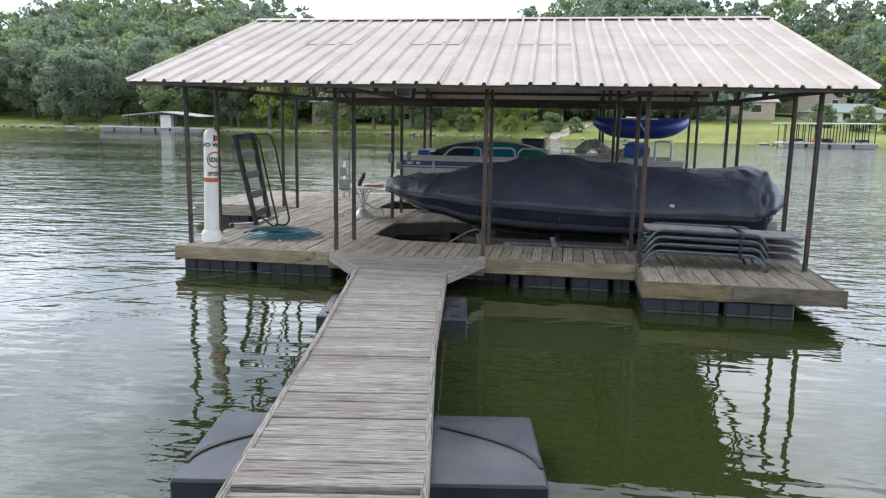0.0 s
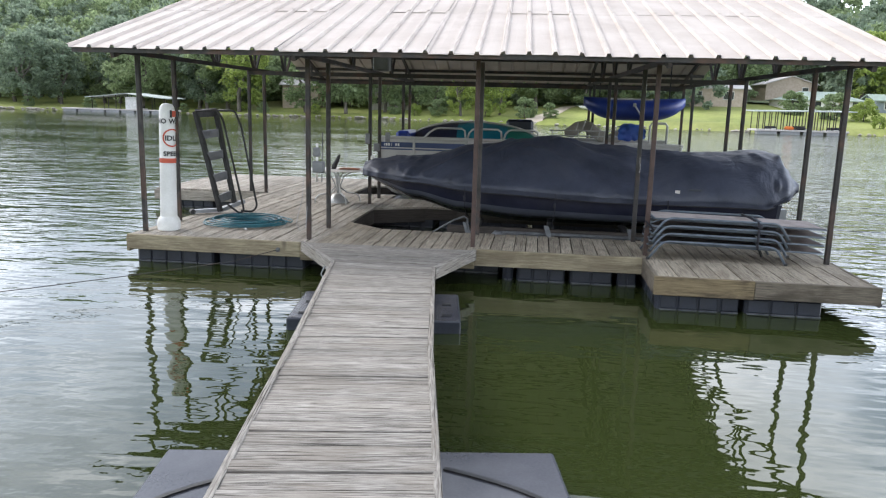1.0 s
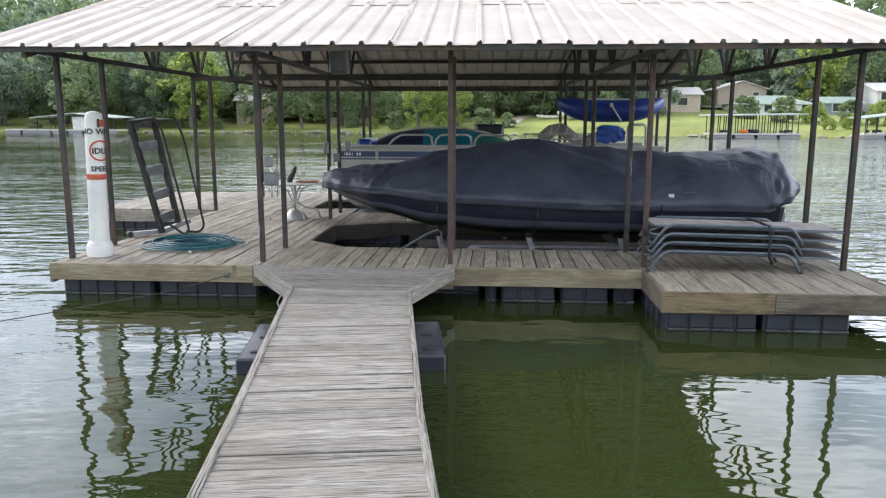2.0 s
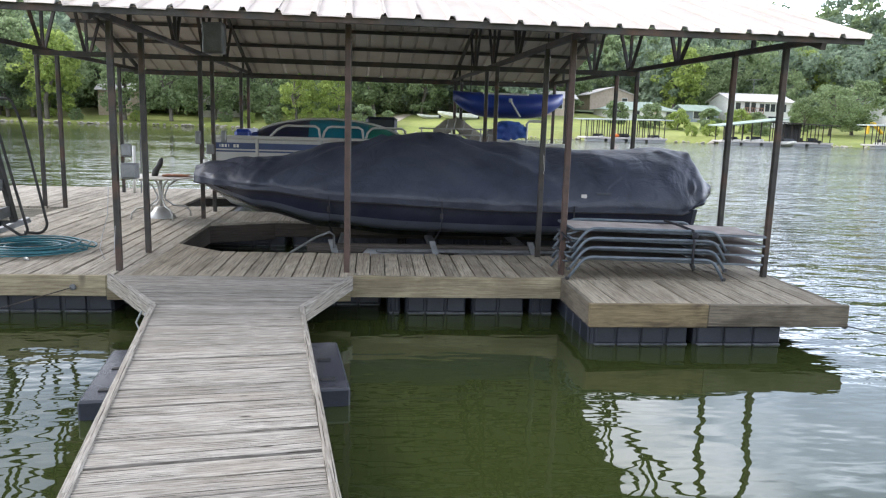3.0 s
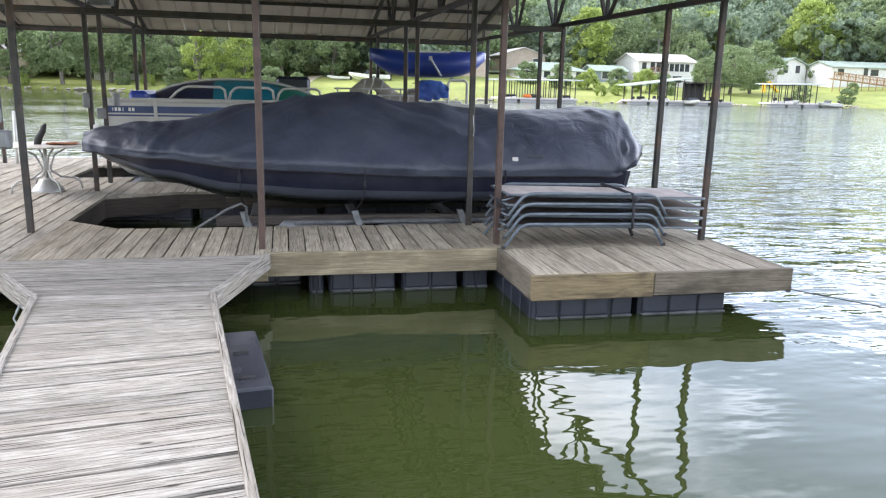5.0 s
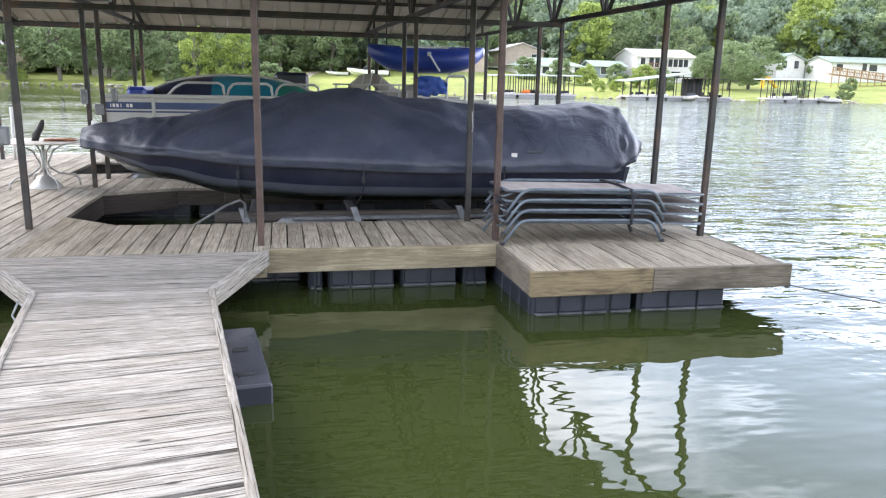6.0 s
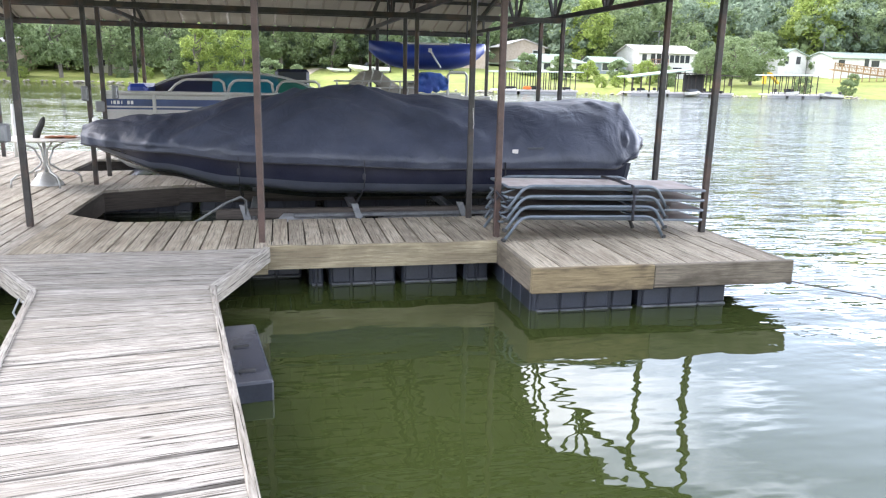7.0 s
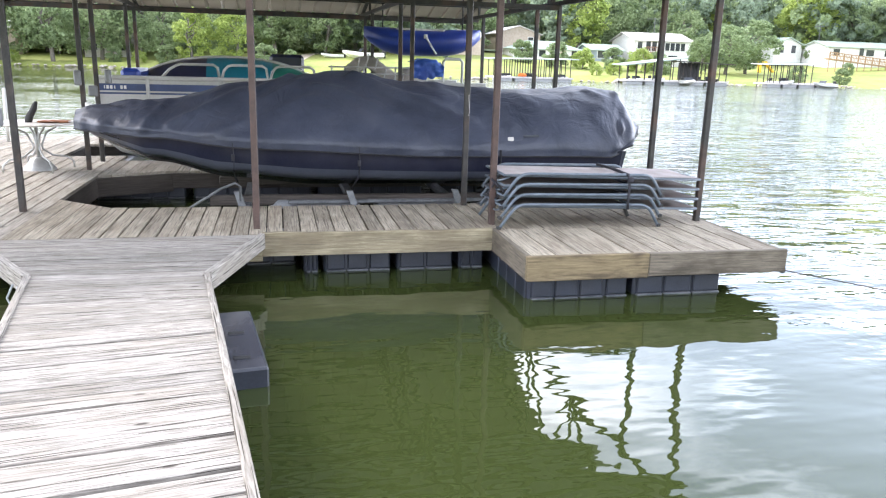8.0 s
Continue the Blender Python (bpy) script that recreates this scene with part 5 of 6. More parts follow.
def cover_point(u, s):
    """The canvas at u (0 bow, 1 stern) and s (-1 near hem, 1 far hem)."""
    x = -2.07 + 6.60 * u
    top = lerp_table(((-2.07, 1.30), (-1.85, 1.37), (-1.2, 1.46), (-0.2, 1.67), (0.5, 1.80), (1.03, 1.86), (1.7, 1.74), (2.5, 1.65), (3.5, 1.645), (4.16, 1.70), (4.26, 1.69), (4.37, 1.54), (4.46, 1.42), (4.53, 1.34)), x)
    hem = lerp_table(((-2.07, 1.16), (-1.2, 1.12), (0.0, 1.03), (2.0, 0.965), (3.6, 0.97), (4.00, 0.96), (4.3, 1.08), (4.53, 1.20)), x)
    half = lerp_table(((-2.07, 0.20), (-1.95, 0.36), (-1.7, 0.54), (-1.2, 0.78), (-0.4, 1.03), (0.8, 1.16), (3.9, 1.18), (4.3, 1.02), (4.53, 0.70)), x)
    p = lerp_table(((-2.07, 2.6), (-1.0, 1.9), (0.3, 1.5), (1.2, 1.35), (2.2, 1.9), (3.2, 2.8), (4.3, 3.4), (4.68, 3.0)), x)
    a = abs(s)
    # the last part of s is the upright skirt
    k_ = min(1.0, a / 0.86)
    yy = half * k_
    z = hem + 0.05 + (top - hem - 0.05) * max(0.0, 1 - k_ ** p) ** 0.8
    if a > 0.86:
        f = (a - 0.86) / 0.14
        z = hem + 0.05 - f * 0.075
        yy = half * (1 - 0.015 * f) + 0.004 * math.sin(x * 21) * f
    y = BY + math.copysign(yy, s)
    # folds of the cloth: long diagonal creases, finer puckers towards bow and stern
    w = noise.noise(Vector((x * 1.1 + s * 1.6, s * 2.2 - x * 0.5, 1.0))) * 0.045
    w += abs(noise.noise(Vector((x * 2.3 - s * 3.0, s * 1.2 + x, 4.0)))) * 0.03
    ends = max(0.0, 1 - abs(x + 1.6) / 1.2) + 0.25 * max(0.0, 1 - abs(x - 4.4) / 0.6)
    w += ends * 0.05 * noise.noise(Vector((x * 6 + s * 2, s * 5.0, 9.0)))
    w += 0.012 * noise.noise(Vector((x * 6.0, s * 7.0 + x * 2, 2.0)))
    for x0, s0, x1, s1, amp, wide in ((1.05, -0.15, 2.55, -0.80, 0.05, 0.07), (0.6, -0.30, 2.0, -0.85, 0.03, 0.05), (4.15, -0.80, 3.95, -0.25, 0.05, 0.05), (4.15, -0.80, 4.35, -0.15, 0.06, 0.04),
                                  (4.12, -0.82, 3.70, -0.45, 0.04, 0.05), (4.2, -0.82, 4.5, -0.4, 0.05, 0.04), (-1.25, -0.85, -1.05, -0.25, 0.05, 0.05), (-1.4, -0.8, -1.45, -0.2, 0.035, 0.04),
                                  (-1.0, -0.80, -0.2, -0.25, 0.035, 0.05), (-0.6, -0.85, 0.6, -0.45, 0.03, 0.04), (2.6, -0.75, 3.6, -0.6, 0.025, 0.05), (0.3, -0.05, -0.6, -0.6, 0.03, 0.06)):
        dx_, ds_ = (x1 - x0) / 1.2, s1 - s0
        f_ = max(0.0, min(1.0, (((x - x0) / 1.2) * dx_ + (s - s0) * ds_) / (dx_ * dx_ + ds_ * ds_)))
        dist_ = math.hypot((x - x0) / 1.2 - dx_ * f_, s - s0 - ds_ * f_)
        w += amp * (1 - 0.6 * f_) * (math.exp(-(dist_ / wide) ** 2) - 0.7 * math.exp(-((dist_ - 1.6 * wide) / wide) ** 2))
    fade = 1.0 if a < 0.86 else 0.5
    return (x, y + math.copysign(w * fade * 0.8 * min(1, a * 2), s), z + w * fade * (1 - a))


rings = [[cover_point(u / 170, -1 + 2 * j / 84) for j in range(85)] for u in range(171)]
g = Geo().loft(rings, cap=False, closed=False)
inner = [[(x, BY + (y - BY) * 0.985, z - 0.008) for x, y, z in r] for r in rings]
g.loft([list(reversed(r)) for r in inner], cap=False, closed=False)
cover = part("canvas_cover", g, M_COVER, boat, "charcoal canvas boat cover with loose folds", smooth=True)
part("hem_rope", Geo().tube([(cover_point(u / 60, -1)[0], cover_point(u / 60, -1)[1] - 0.004, cover_point(u / 60, -1)[2]) for u in range(61)], 0.010, 6), M_WEBBING, cover)
for xx in (-0.32, 1.02, 2.62):
    b, r, k_ = hull_half(xx), hull_rail(xx), hull_keel(xx)
    pts = [(xx, BY - b - 0.035, r + 0.02), (xx + 0.01, BY - b - 0.03, r - 0.2), (xx, BY - b * 0.93 - 0.02, k_ + (r - k_) * 0.42), (xx - 0.01, BY - b * 0.55, k_ + 0.07), (xx, BY - b * 0.2, k_ - 0.03)]
    part("tie_strap", Geo().tube(pts, 0.02, flat=(0.035, 0.008)), M_WEBBING, cover)
    part("strap_buckle", Geo().rbox(xx - 0.018, xx + 0.018, BY - b - 0.05, BY - b - 0.025, r - 0.20, r - 0.13, 0.006), M_WEBBING, cover)
# maker's mark on the cover: a small pale patch and two strokes
mk = [cover_point((xx + 2.07) / 6.60, -0.80) for xx in (2.72, 2.9)]
part("patch", Geo().rbox(2.715, 2.785, mk[0][1] - 0.030, mk[0][1] - 0.020, 1.105, 1.16, 0.003), M_GREYROOF, cover, "small pale square patch")
for dx, dz, w_ in ((0.0, 0.05, 0.19), (0.07, 0.0, 0.12)):
    part("mark_stroke", Geo().rbox(2.90 + dx, 2.90 + dx + w_, mk[1][1] - 0.030, mk[1][1] - 0.022, 1.11 + dz, 1.135 + dz, 0.003), M_STRIPE, cover)
om = part("outboard_motor", Geo().rbox(4.21, 4.50, BY - 0.22, BY + 0.22, 0.80, 1.26, 0.06), M_BLACK, boat, "black outboard motor")
part("lower_unit", Geo().loft([[(4.34, BY - 0.08, 0.82), (4.60, BY - 0.08, 0.82), (4.60, BY + 0.08, 0.82), (4.34, BY + 0.08, 0.82)],
                               [(4.40, BY - 0.05, 0.35), (4.62, BY - 0.05, 0.35), (4.62, BY + 0.05, 0.35), (4.40, BY + 0.05, 0.35)]]), M_GREY, om)
part("propeller", Geo().lathe([(0.02, 0.0), (0.13, 0.03), (0.13, 0.05), (0.02, 0.09)], 0, 0, 12), M_BLACK, om, m=pose(4.60, BY, 0.42, 0, 90, 0))

lift = thing("boat_lift", (1.3, BY, WATER_Z), "galvanised boat lift frame with bunks and float tanks", "boat lift")
for yy in (BY - 0.72, BY + 0.72):
    part("bunk", Geo().rbox(-0.6, 3.9, yy - 0.05, yy + 0.05, 0.34, 0.45, 0.01), M_SLIP_DARK, lift)
for yy in (1.74, 3.72):
    part("side_rail", Geo().rbox(0.25, 4.2, yy - 0.03, yy + 0.03, 0.40, 0.44, 0.008), M_GALV, lift)
for xx in (-0.2, 1.0, 2.2, 3.4):
    part("cross_beam", Geo().rbox(xx - 0.05, xx + 0.05, 1.5, 3.9, 0.30, 0.38, 0.01), M_GALV, lift)
    part("stanchion", Geo().loft([[(xx - 0.04, 1.56, 0.3), (xx + 0.04, 1.56, 0.3), (xx + 0.04, 1.64, 0.3), (xx - 0.04, 1.64, 0.3)],
                                  [(xx - 0.12, 1.62, 0.56), (xx - 0.05, 1.62, 0.56), (xx - 0.05, 1.68, 0.56), (xx - 0.12, 1.68, 0.56)]]), M_GALV, lift)
for xx in (0.55, 1.75, 2.95):
    part("float_tank", Geo().rbox(xx - 0.5, xx + 0.5, 1.75, 2.3, WATER_Z - 0.2, 0.40, 0.09), M_GREY, lift, smooth=40)
part("hose_pipe", Geo().tube([(-1.05, 1.42, 0.30), (-0.75, 1.50, 0.42), (-0.45, 1.56, 0.60), (-0.30, 1.58, 0.66), (-0.25, 1.6, 0.62), (-0.25, 1.62, 0.3)], 0.014, 8), M_GALV, lift, smooth=True)

# ---------------- pontoon boat in the far slip ----------------
M_BLUEBAND = surface("blue_vinyl_band", (0.03, 0.05, 0.13), (0.045, 0.075, 0.18), 3.0, 0.4, bump=0.0)
M_TEAL = surface("teal_vinyl", (0.0, 0.10, 0.16), (0.01, 0.16, 0.22), 1.0, 0.35, bump=0.02)
M_SEAGREEN = surface("sea_green_vinyl", (0.01, 0.12, 0.09), (0.02, 0.17, 0.13), 1.0, 0.35, bump=0.02)
M_DEEPNAVY = surface("deep_navy_vinyl", (0.008, 0.010, 0.030), (0.014, 0.018, 0.045), 1.0, 0.35, bump=0.02)
M_KAYAK = surface("royal_blue_plastic", (0.012, 0.03, 0.20), (0.02, 0.05, 0.28), 2.0, 0.4, bump=0.02)
M_TARP = surface("bright_blue_tarp", (0.02, 0.06, 0.30), (0.04, 0.12, 0.45), 3.0, 0.5, bump=0.1)
M_CANVAS = surface("faded_tan_canvas", (0.24, 0.22, 0.19), (0.36, 0.33, 0.29), 4.0, 0.8, bump=0.2)
PX0, PX1, PY0, PY1, PDECK = -2.42, 3.45, 5.35, 7.45, 1.0
pon = thing("pontoon_boat", (0.5, 6.4, 0.4), "white pontoon boat with blue striped sides and tube rails", "boat")
for yy in (5.75, 7.05):
    prof = [(-2.5, 0.03), (-2.2, 0.18), (-1.7, 0.28), (-1.0, 0.30), (3.0, 0.30), (3.35, 0.26)]
    n = 14
    ringz = [[(x, yy + r * math.cos(2 * math.pi * j / n), 0.62 + (0.28 - r) * 0.6 + r * math.sin(2 * math.pi * j / n)) for j in range(n)] for x, r in prof]
    part("pontoon_tube", Geo().loft(ringz), M_ALU, pon, smooth=40)
part("deck", Geo().rbox(PX0, PX1, PY0, PY1, PDECK - 0.08, PDECK, 0.01), M_GREY, pon)
side = part("side_panel", Geo().rbox(PX0, PX1, PY0, PY0 + 0.03, PDECK + 0.02, 1.60, 0.008), M_DULLWHITE, pon)
part("stripe", Geo().rbox(PX0 + 0.01, PX1 - 0.01, PY0 - 0.006, PY0 + 0.002, 1.44, 1.54, 0.002), M_BLUEBAND, side, "blue vinyl stripe")
part("stripe", Geo().rbox(PX0 + 0.01, PX1 - 0.01, PY0 - 0.005, PY0 + 0.002, 1.39, 1.415, 0.002), M_BLUEBAND, side)
for i, (a, w_) in enumerate(((0.02, 0.035), (0.12, 0.012), (0.15, 0.035), (0.20, 0.035), (0.26, 0.012), (0.34, 0.035), (0.39, 0.035))):
    part("marking_bar", Geo().rbox(PX0 + a, PX0 + a + w_, PY0 - 0.011, PY0 - 0.004, 1.465, 1.515, 0.002), M_WHITE, side)
part("vent", Geo().rbox(PX0 + 0.36, PX0 + 0.46, PY0 - 0.012, PY0, 1.20, 1.29, 0.003), M_BLACK, side, "black square vent")
part("side_panel", Geo().rbox(PX0, PX1, PY1 - 0.03, PY1, PDECK + 0.02, 1.60, 0.008), M_DULLWHITE, pon)
part("bow_panel", Geo().rbox(PX0, PX0 + 0.03, PY0 + 0.035, PY1 - 0.035, PDECK + 0.02, 1.60, 0.008), M_DULLWHITE, pon)
part("stern_panel", Geo().rbox(PX1 - 0.03, PX1, PY0 + 0.035, PY1 - 0.035, PDECK + 0.02, 1.60, 0.008), M_DULLWHITE, pon)
for yy in (PY0 + 0.015, PY1 - 0.015):
    part("top_rail", Geo().rbox(PX0 - 0.02, PX1 + 0.02, yy - 0.03, yy + 0.03, 1.60, 1.66, 0.012), M_DULLWHITE, pon)
for xx in (-2.40, -1.70, -0.66, 0.05, 0.75, 1.6, 2.5, 3.42):
    part("rail_post", Geo().rbox(xx - 0.025, xx + 0.025, PY0 - 0.03, PY0 + 0.04, PDECK, 1.61, 0.008), M_DULLWHITE, pon)
for a, b, sl in ((-1.49, -0.68, 0.17), (-0.64, 0.03, 0.05), (0.07, 0.74, 0.05)):
    pts = [(a, PY0 + 0.02, 1.65), (a + sl * 0.6, PY0 + 0.02, 1.76), (a + sl + 0.04, PY0 + 0.02, 1.825), (a + sl + 0.1, PY0 + 0.02, 1.84), (b - 0.08, PY0 + 0.02, 1.84), (b - 0.02, PY0 + 0.02, 1.80), (b, PY0 + 0.02, 1.65)]
    part("arched_rail", Geo().tube(pts, 0.02, 8), M_DULLWHITE, pon, smooth=True)
# tubular tail of the boat: rails, folded bimini, helm console
for z in (1.76, 1.86):
    part("stern_rail", Geo().tube([(0.95, PY0 + 0.1, z), (2.5, PY0 + 0.1, z + 0.01)], 0.014, 6), M_DULLWHITE, pon, smooth=True)
for xx in (1.0, 1.5, 2.0, 2.5):
    part("rail_upright", Geo().tube([(xx, PY0 + 0.1, 1.62), (xx, PY0 + 0.1, 1.88)], 0.014, 6), M_DULLWHITE, pon)
fr = [(2.98, 6.4, 1.6), (2.98, 6.4, 1.98), (3.02, 6.4, 2.03), (3.28, 6.4, 2.03), (3.32, 6.4, 1.98), (3.32, 6.4, 1.6)]
part("stern_frame", Geo().tube(fr, 0.025, 8), M_DULLWHITE, pon)
part("helm_console", Geo().rbox(0.05, 0.62, 6.6, 7.1, PDECK, 2.03, 0.05), M_DEEPNAVY, pon, "dark helm console")
part("bow_cushion", Geo().rbox(-2.10, -1.82, 5.5, 6.6, 1.35, 1.76, 0.05), M_KAYAK, pon, "blue bow cushion")
bim = part("folded_bimini", Geo().loft([[(1.40 + 0.5 * f + 0.14 * math.cos(q), 6.35 + 0.084 * math.sin(q), 1.80 + 0.16 * math.sin(f * 3.1) + 0.10 * math.sin(q)) for q in (2 * math.pi * j / 12 for j in range(12))] for f in (0, 0.3, 0.6, 1.0, 1.5, 2.0)]), M_CANVAS, pon, "rolled tan canvas bimini top", smooth=True)
for i in range(6):
    f = 0.2 + 0.3 * i
    part("roll_band", Geo().tube([(1.40 + 0.5 * f + 0.15 * math.cos(q) * 0.2, 6.35 + 0.1 * math.sin(q), 1.80 + 0.16 * math.sin(f * 3.1) + 0.11 * math.cos(q)) for q in (2 * math.pi * j / 10 for j in range(10))], 0.012, 5, closed=True), M_DULLWHITE, bim)

raft = thing("inflatable_raft", (-0.6, 6.4, PDECK), "large domed inflatable raft in navy, teal and sea green", "raft")


def raft_half(x):
    return max(0.02, 1 - ((x + 0.60) / 1.54) ** 2)


for a, b, mm, nm in ((-2.10, -0.92, M_DEEPNAVY, "bow_section"), (-0.92, 0.10, M_TEAL, "middle_section"), (0.10, 0.86, M_SEAGREEN, "tail_section")):
    rg = []
    for i in range(13):
        x = a + (b - a) * i / 12
        hgt = 0.95 * raft_half(x) ** 0.28 - 0.0
        wid = 0.70 * raft_half(x) ** 0.5
        rg.append([(x, 6.4 + wid * math.cos(q), PDECK + hgt * math.sin(q)) for q in (math.pi * j / 14 for j in range(15))])
    part(nm, Geo().loft([list(reversed(r)) for r in rg], closed=False, cap=False).loft([[(x, y, z - 0.01) for x, y, z in r] for r in rg], closed=False, cap=False), mm, raft, smooth=True)
part("white_rim", Geo().tube([(-2.10 + 2.96 * i / 30, 6.4, PDECK + 0.95 * raft_half(-2.10 + 2.96 * i / 30) ** 0.28 + 0.012) for i in range(31)], 0.022, 8), M_DULLWHITE, raft, smooth=True)

tarp = thing("blue_tarp", (2.8, 5.9, 1.6), "crumpled bright blue tarp draped over the pontoon stern", "tarp")
rg = []
for i in range(15):
    u = i / 14
    rg.append([(2.24 + 0.50 * u + 0.05 * noise.noise(Vector((u * 5, v * 4, 0))), PY0 - 0.05 + 0.5 * max(0, 0.45 - v) * 2 + 0.07 * noise.noise(Vector((u * 6, v * 6, 3))),
                2.03 - 0.12 * abs(u - 0.5) - 0.5 * max(0, v - 0.35) * (1 - 0.6 * abs(u - 0.45)) + 0.03 * noise.noise(Vector((u * 7, v * 5, 7)))) for v in (j / 14 for j in range(15))])
part("cloth", Geo().loft(rg, cap=False, closed=False).loft([[(x, y + 0.012, z - 0.006) for x, y, z in reversed(r)] for r in rg], cap=False, closed=False), M_TARP, tarp, smooth=True)

kay = thing("hanging_kayak", (2.65, 6.6, 2.12), "royal blue kayak hanging from the canopy trusses", "kayak")
rg = []
for i in range(29):
    u = -1 + 2 * i / 28
    w_ = 0.40 * max(0.05, 1 - abs(u) ** 4)
    top = 2.52 + 0.02 * u * u
    bot = 2.07 + 0.30 * abs(u) ** 3.6
    zc, hz = (top + bot) / 2, (top - bot) / 2
    rg.append([(2.65 + 1.02 * u, 6.6 + w_ * math.cos(q), zc + hz * math.sin(q)) for q in (2 * math.pi * j / 16 for j in range(16))])
part("hull", Geo().loft(rg), M_KAYAK, kay, smooth=True)
part("deck_pad", Geo().rbox(2.15, 3.0, 6.4, 6.8, 2.46, 2.52, 0.02), M_DULLWHITE, kay, "white seat pad")
part("paddle", Geo().tube([(2.62, 6.17, 2.38), (2.80, 6.15, 2.10)], 0.016, 8), M_DULLWHITE, kay)
part("paddle_blade", Geo().rbox(2.585, 2.645, 6.15, 6.18, 2.35, 2.42, 0.008), M_DULLWHITE, kay)
for xx in (1.95, 3.35):
    part("hanging_strap", Geo().tube([(xx, 6.6, 2.47), (xx, 6.6, roof_z(6.6) - 0.05)], 0.012, 6), M_WEBBING, kay)

# ---------------- stacked loungers ----------------
M_TUBE = surface("blue_grey_tube_metal", (0.075, 0.095, 0.12), (0.125, 0.15, 0.18), 9.0, 0.42, metal=0.1, bump=0.03, dirt=(0.08, 0.08, 0.08), dirt_amount=0.4)
M_SLING = surface("faded_beige_sling", (0.26, 0.22, 0.205), (0.37, 0.32, 0.30), 6.0, 0.8, bump=0.15, fine=160)
# lower slings: the shade inside the stack is put into this darker colour
M_SLING_SHADED = surface("stack_shaded_sling", (0.10, 0.075, 0.065), (0.16, 0.12, 0.10), 6.0, 0.8, bump=0.15, fine=160)


def round_path(pts, r, n=4):
    """Rounds the inner corners of a path."""
    out = [Vector(pts[0])]
    for a, b, c in zip(pts, pts[1:], pts[2:]):
        a, b, c = Vector(a), Vector(b), Vector(c)
        p, q = b + (a - b).normalized() * r, b + (c - b).normalized() * r
        for i in range(n + 1):
            f = i / n
            out.append((p * (1 - f) + b * f) * (1 - f) + (b * (1 - f) + q * f) * f)
    out.append(Vector(pts[-1]))
    return out


def lounger(i):
    dz, dx, dy = 0.095 * i, 0.010 * i, 0.012 * i
    z0 = DECK_Z + dz
    x0, x1 = 2.16 + dx, 3.80 + dx
    t = thing("sun_lounger", (3.0, 0.4, z0), "stacked sun lounger with blue-grey tube frame and faded beige sling" if i == 3 else "stacked sun lounger with blue-grey tube frame", "lounger", "stacked loungers")
    for yy, lean in ((0.02 + dy, -0.0), (0.72 + dy, 0.0)):
        pts = [(x0, yy, z0), (x0 + 0.17, yy, z0 + 0.235), (x1 - 0.13, yy, z0 + 0.215), (x1, yy, z0)]
        part("leg_frame", Geo().tube(round_path(pts, 0.09), 0.016, 8), M_TUBE, t, smooth=True)
    zt = z0 + 0.207
    for yy in (0.06 + dy, 0.68 + dy):
        part("side_tube", Geo().tube([(x0 + 0.04, yy, zt + 0.012), (4.22 + dx, yy, zt - 0.045)], 0.013, 8), M_TUBE, t, smooth=True)
    for xx, zz in ((x0 + 0.03, zt + 0.012), (4.22 + dx, zt - 0.045), (3.55, zt - 0.01)):
        part("cross_tube", Geo().tube([(xx, 0.06 + dy, zz), (xx, 0.68 + dy, zz)], 0.013, 8), M_TUBE, t, smooth=True)
    part("arm_loop", Geo().tube(round_path([(x0 + 0.10, 0.10 + dy, zt - 0.01), (x0 + 0.0, 0.12 + dy, zt - 0.04 - 0.01 * (i % 2)), (x0 + 0.02, 0.34 + dy, zt - 0.06), (x0 + 0.10, 0.36 + dy, zt - 0.01)], 0.05), 0.011, 6), M_TUBE, t, smooth=True)
    # only the top sling has the open colour, the rest the shaded one
    m_ = M_SLING if i == 3 else M_SLING_SHADED
    for a, b in ((x0 + 0.04, 3.54), (3.57, 4.21 + dx)):
        za, zb = zt + 0.012 - 0.057 * (a - x0 + 0.05) / 2.3, zt + 0.012 - 0.057 * (b - x0 + 0.05) / 2.3
        rg = [[(x, y, za + (zb - za) * f + 0.012 - 0.012 * math.sin(math.pi * (y - 0.07 - dy) / 0.60) + h) for x, f in ((a, 0), ((a + b) / 2, 0.5), (b, 1))] for h in (0,) for y in (0.05 + dy, 0.2 + dy, 0.37 + dy, 0.54 + dy, 0.69 + dy)]
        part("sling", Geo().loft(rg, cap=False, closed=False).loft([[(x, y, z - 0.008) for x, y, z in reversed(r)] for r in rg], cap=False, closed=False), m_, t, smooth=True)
    part("adjuster_bar", Geo().tube([(x1 - 0.28, 0.25 + dy, zt - 0.02), (x1 - 0.22, 0.25 + dy, z0 + 0.06 if i == 0 else zt - 0.08)], 0.018, 6), M_BLACK, t)
    part("foot_cap", Geo().rbox(x0 - 0.02, x0 + 0.02, 0.0 + dy, 0.04 + dy, z0, z0 + 0.03, 0.006), M_BLACK, t)
    part("foot_cap", Geo().rbox(x1 - 0.02, x1 + 0.02, 0.0 + dy, 0.04 + dy, z0, z0 + 0.03, 0.006), M_BLACK, t)


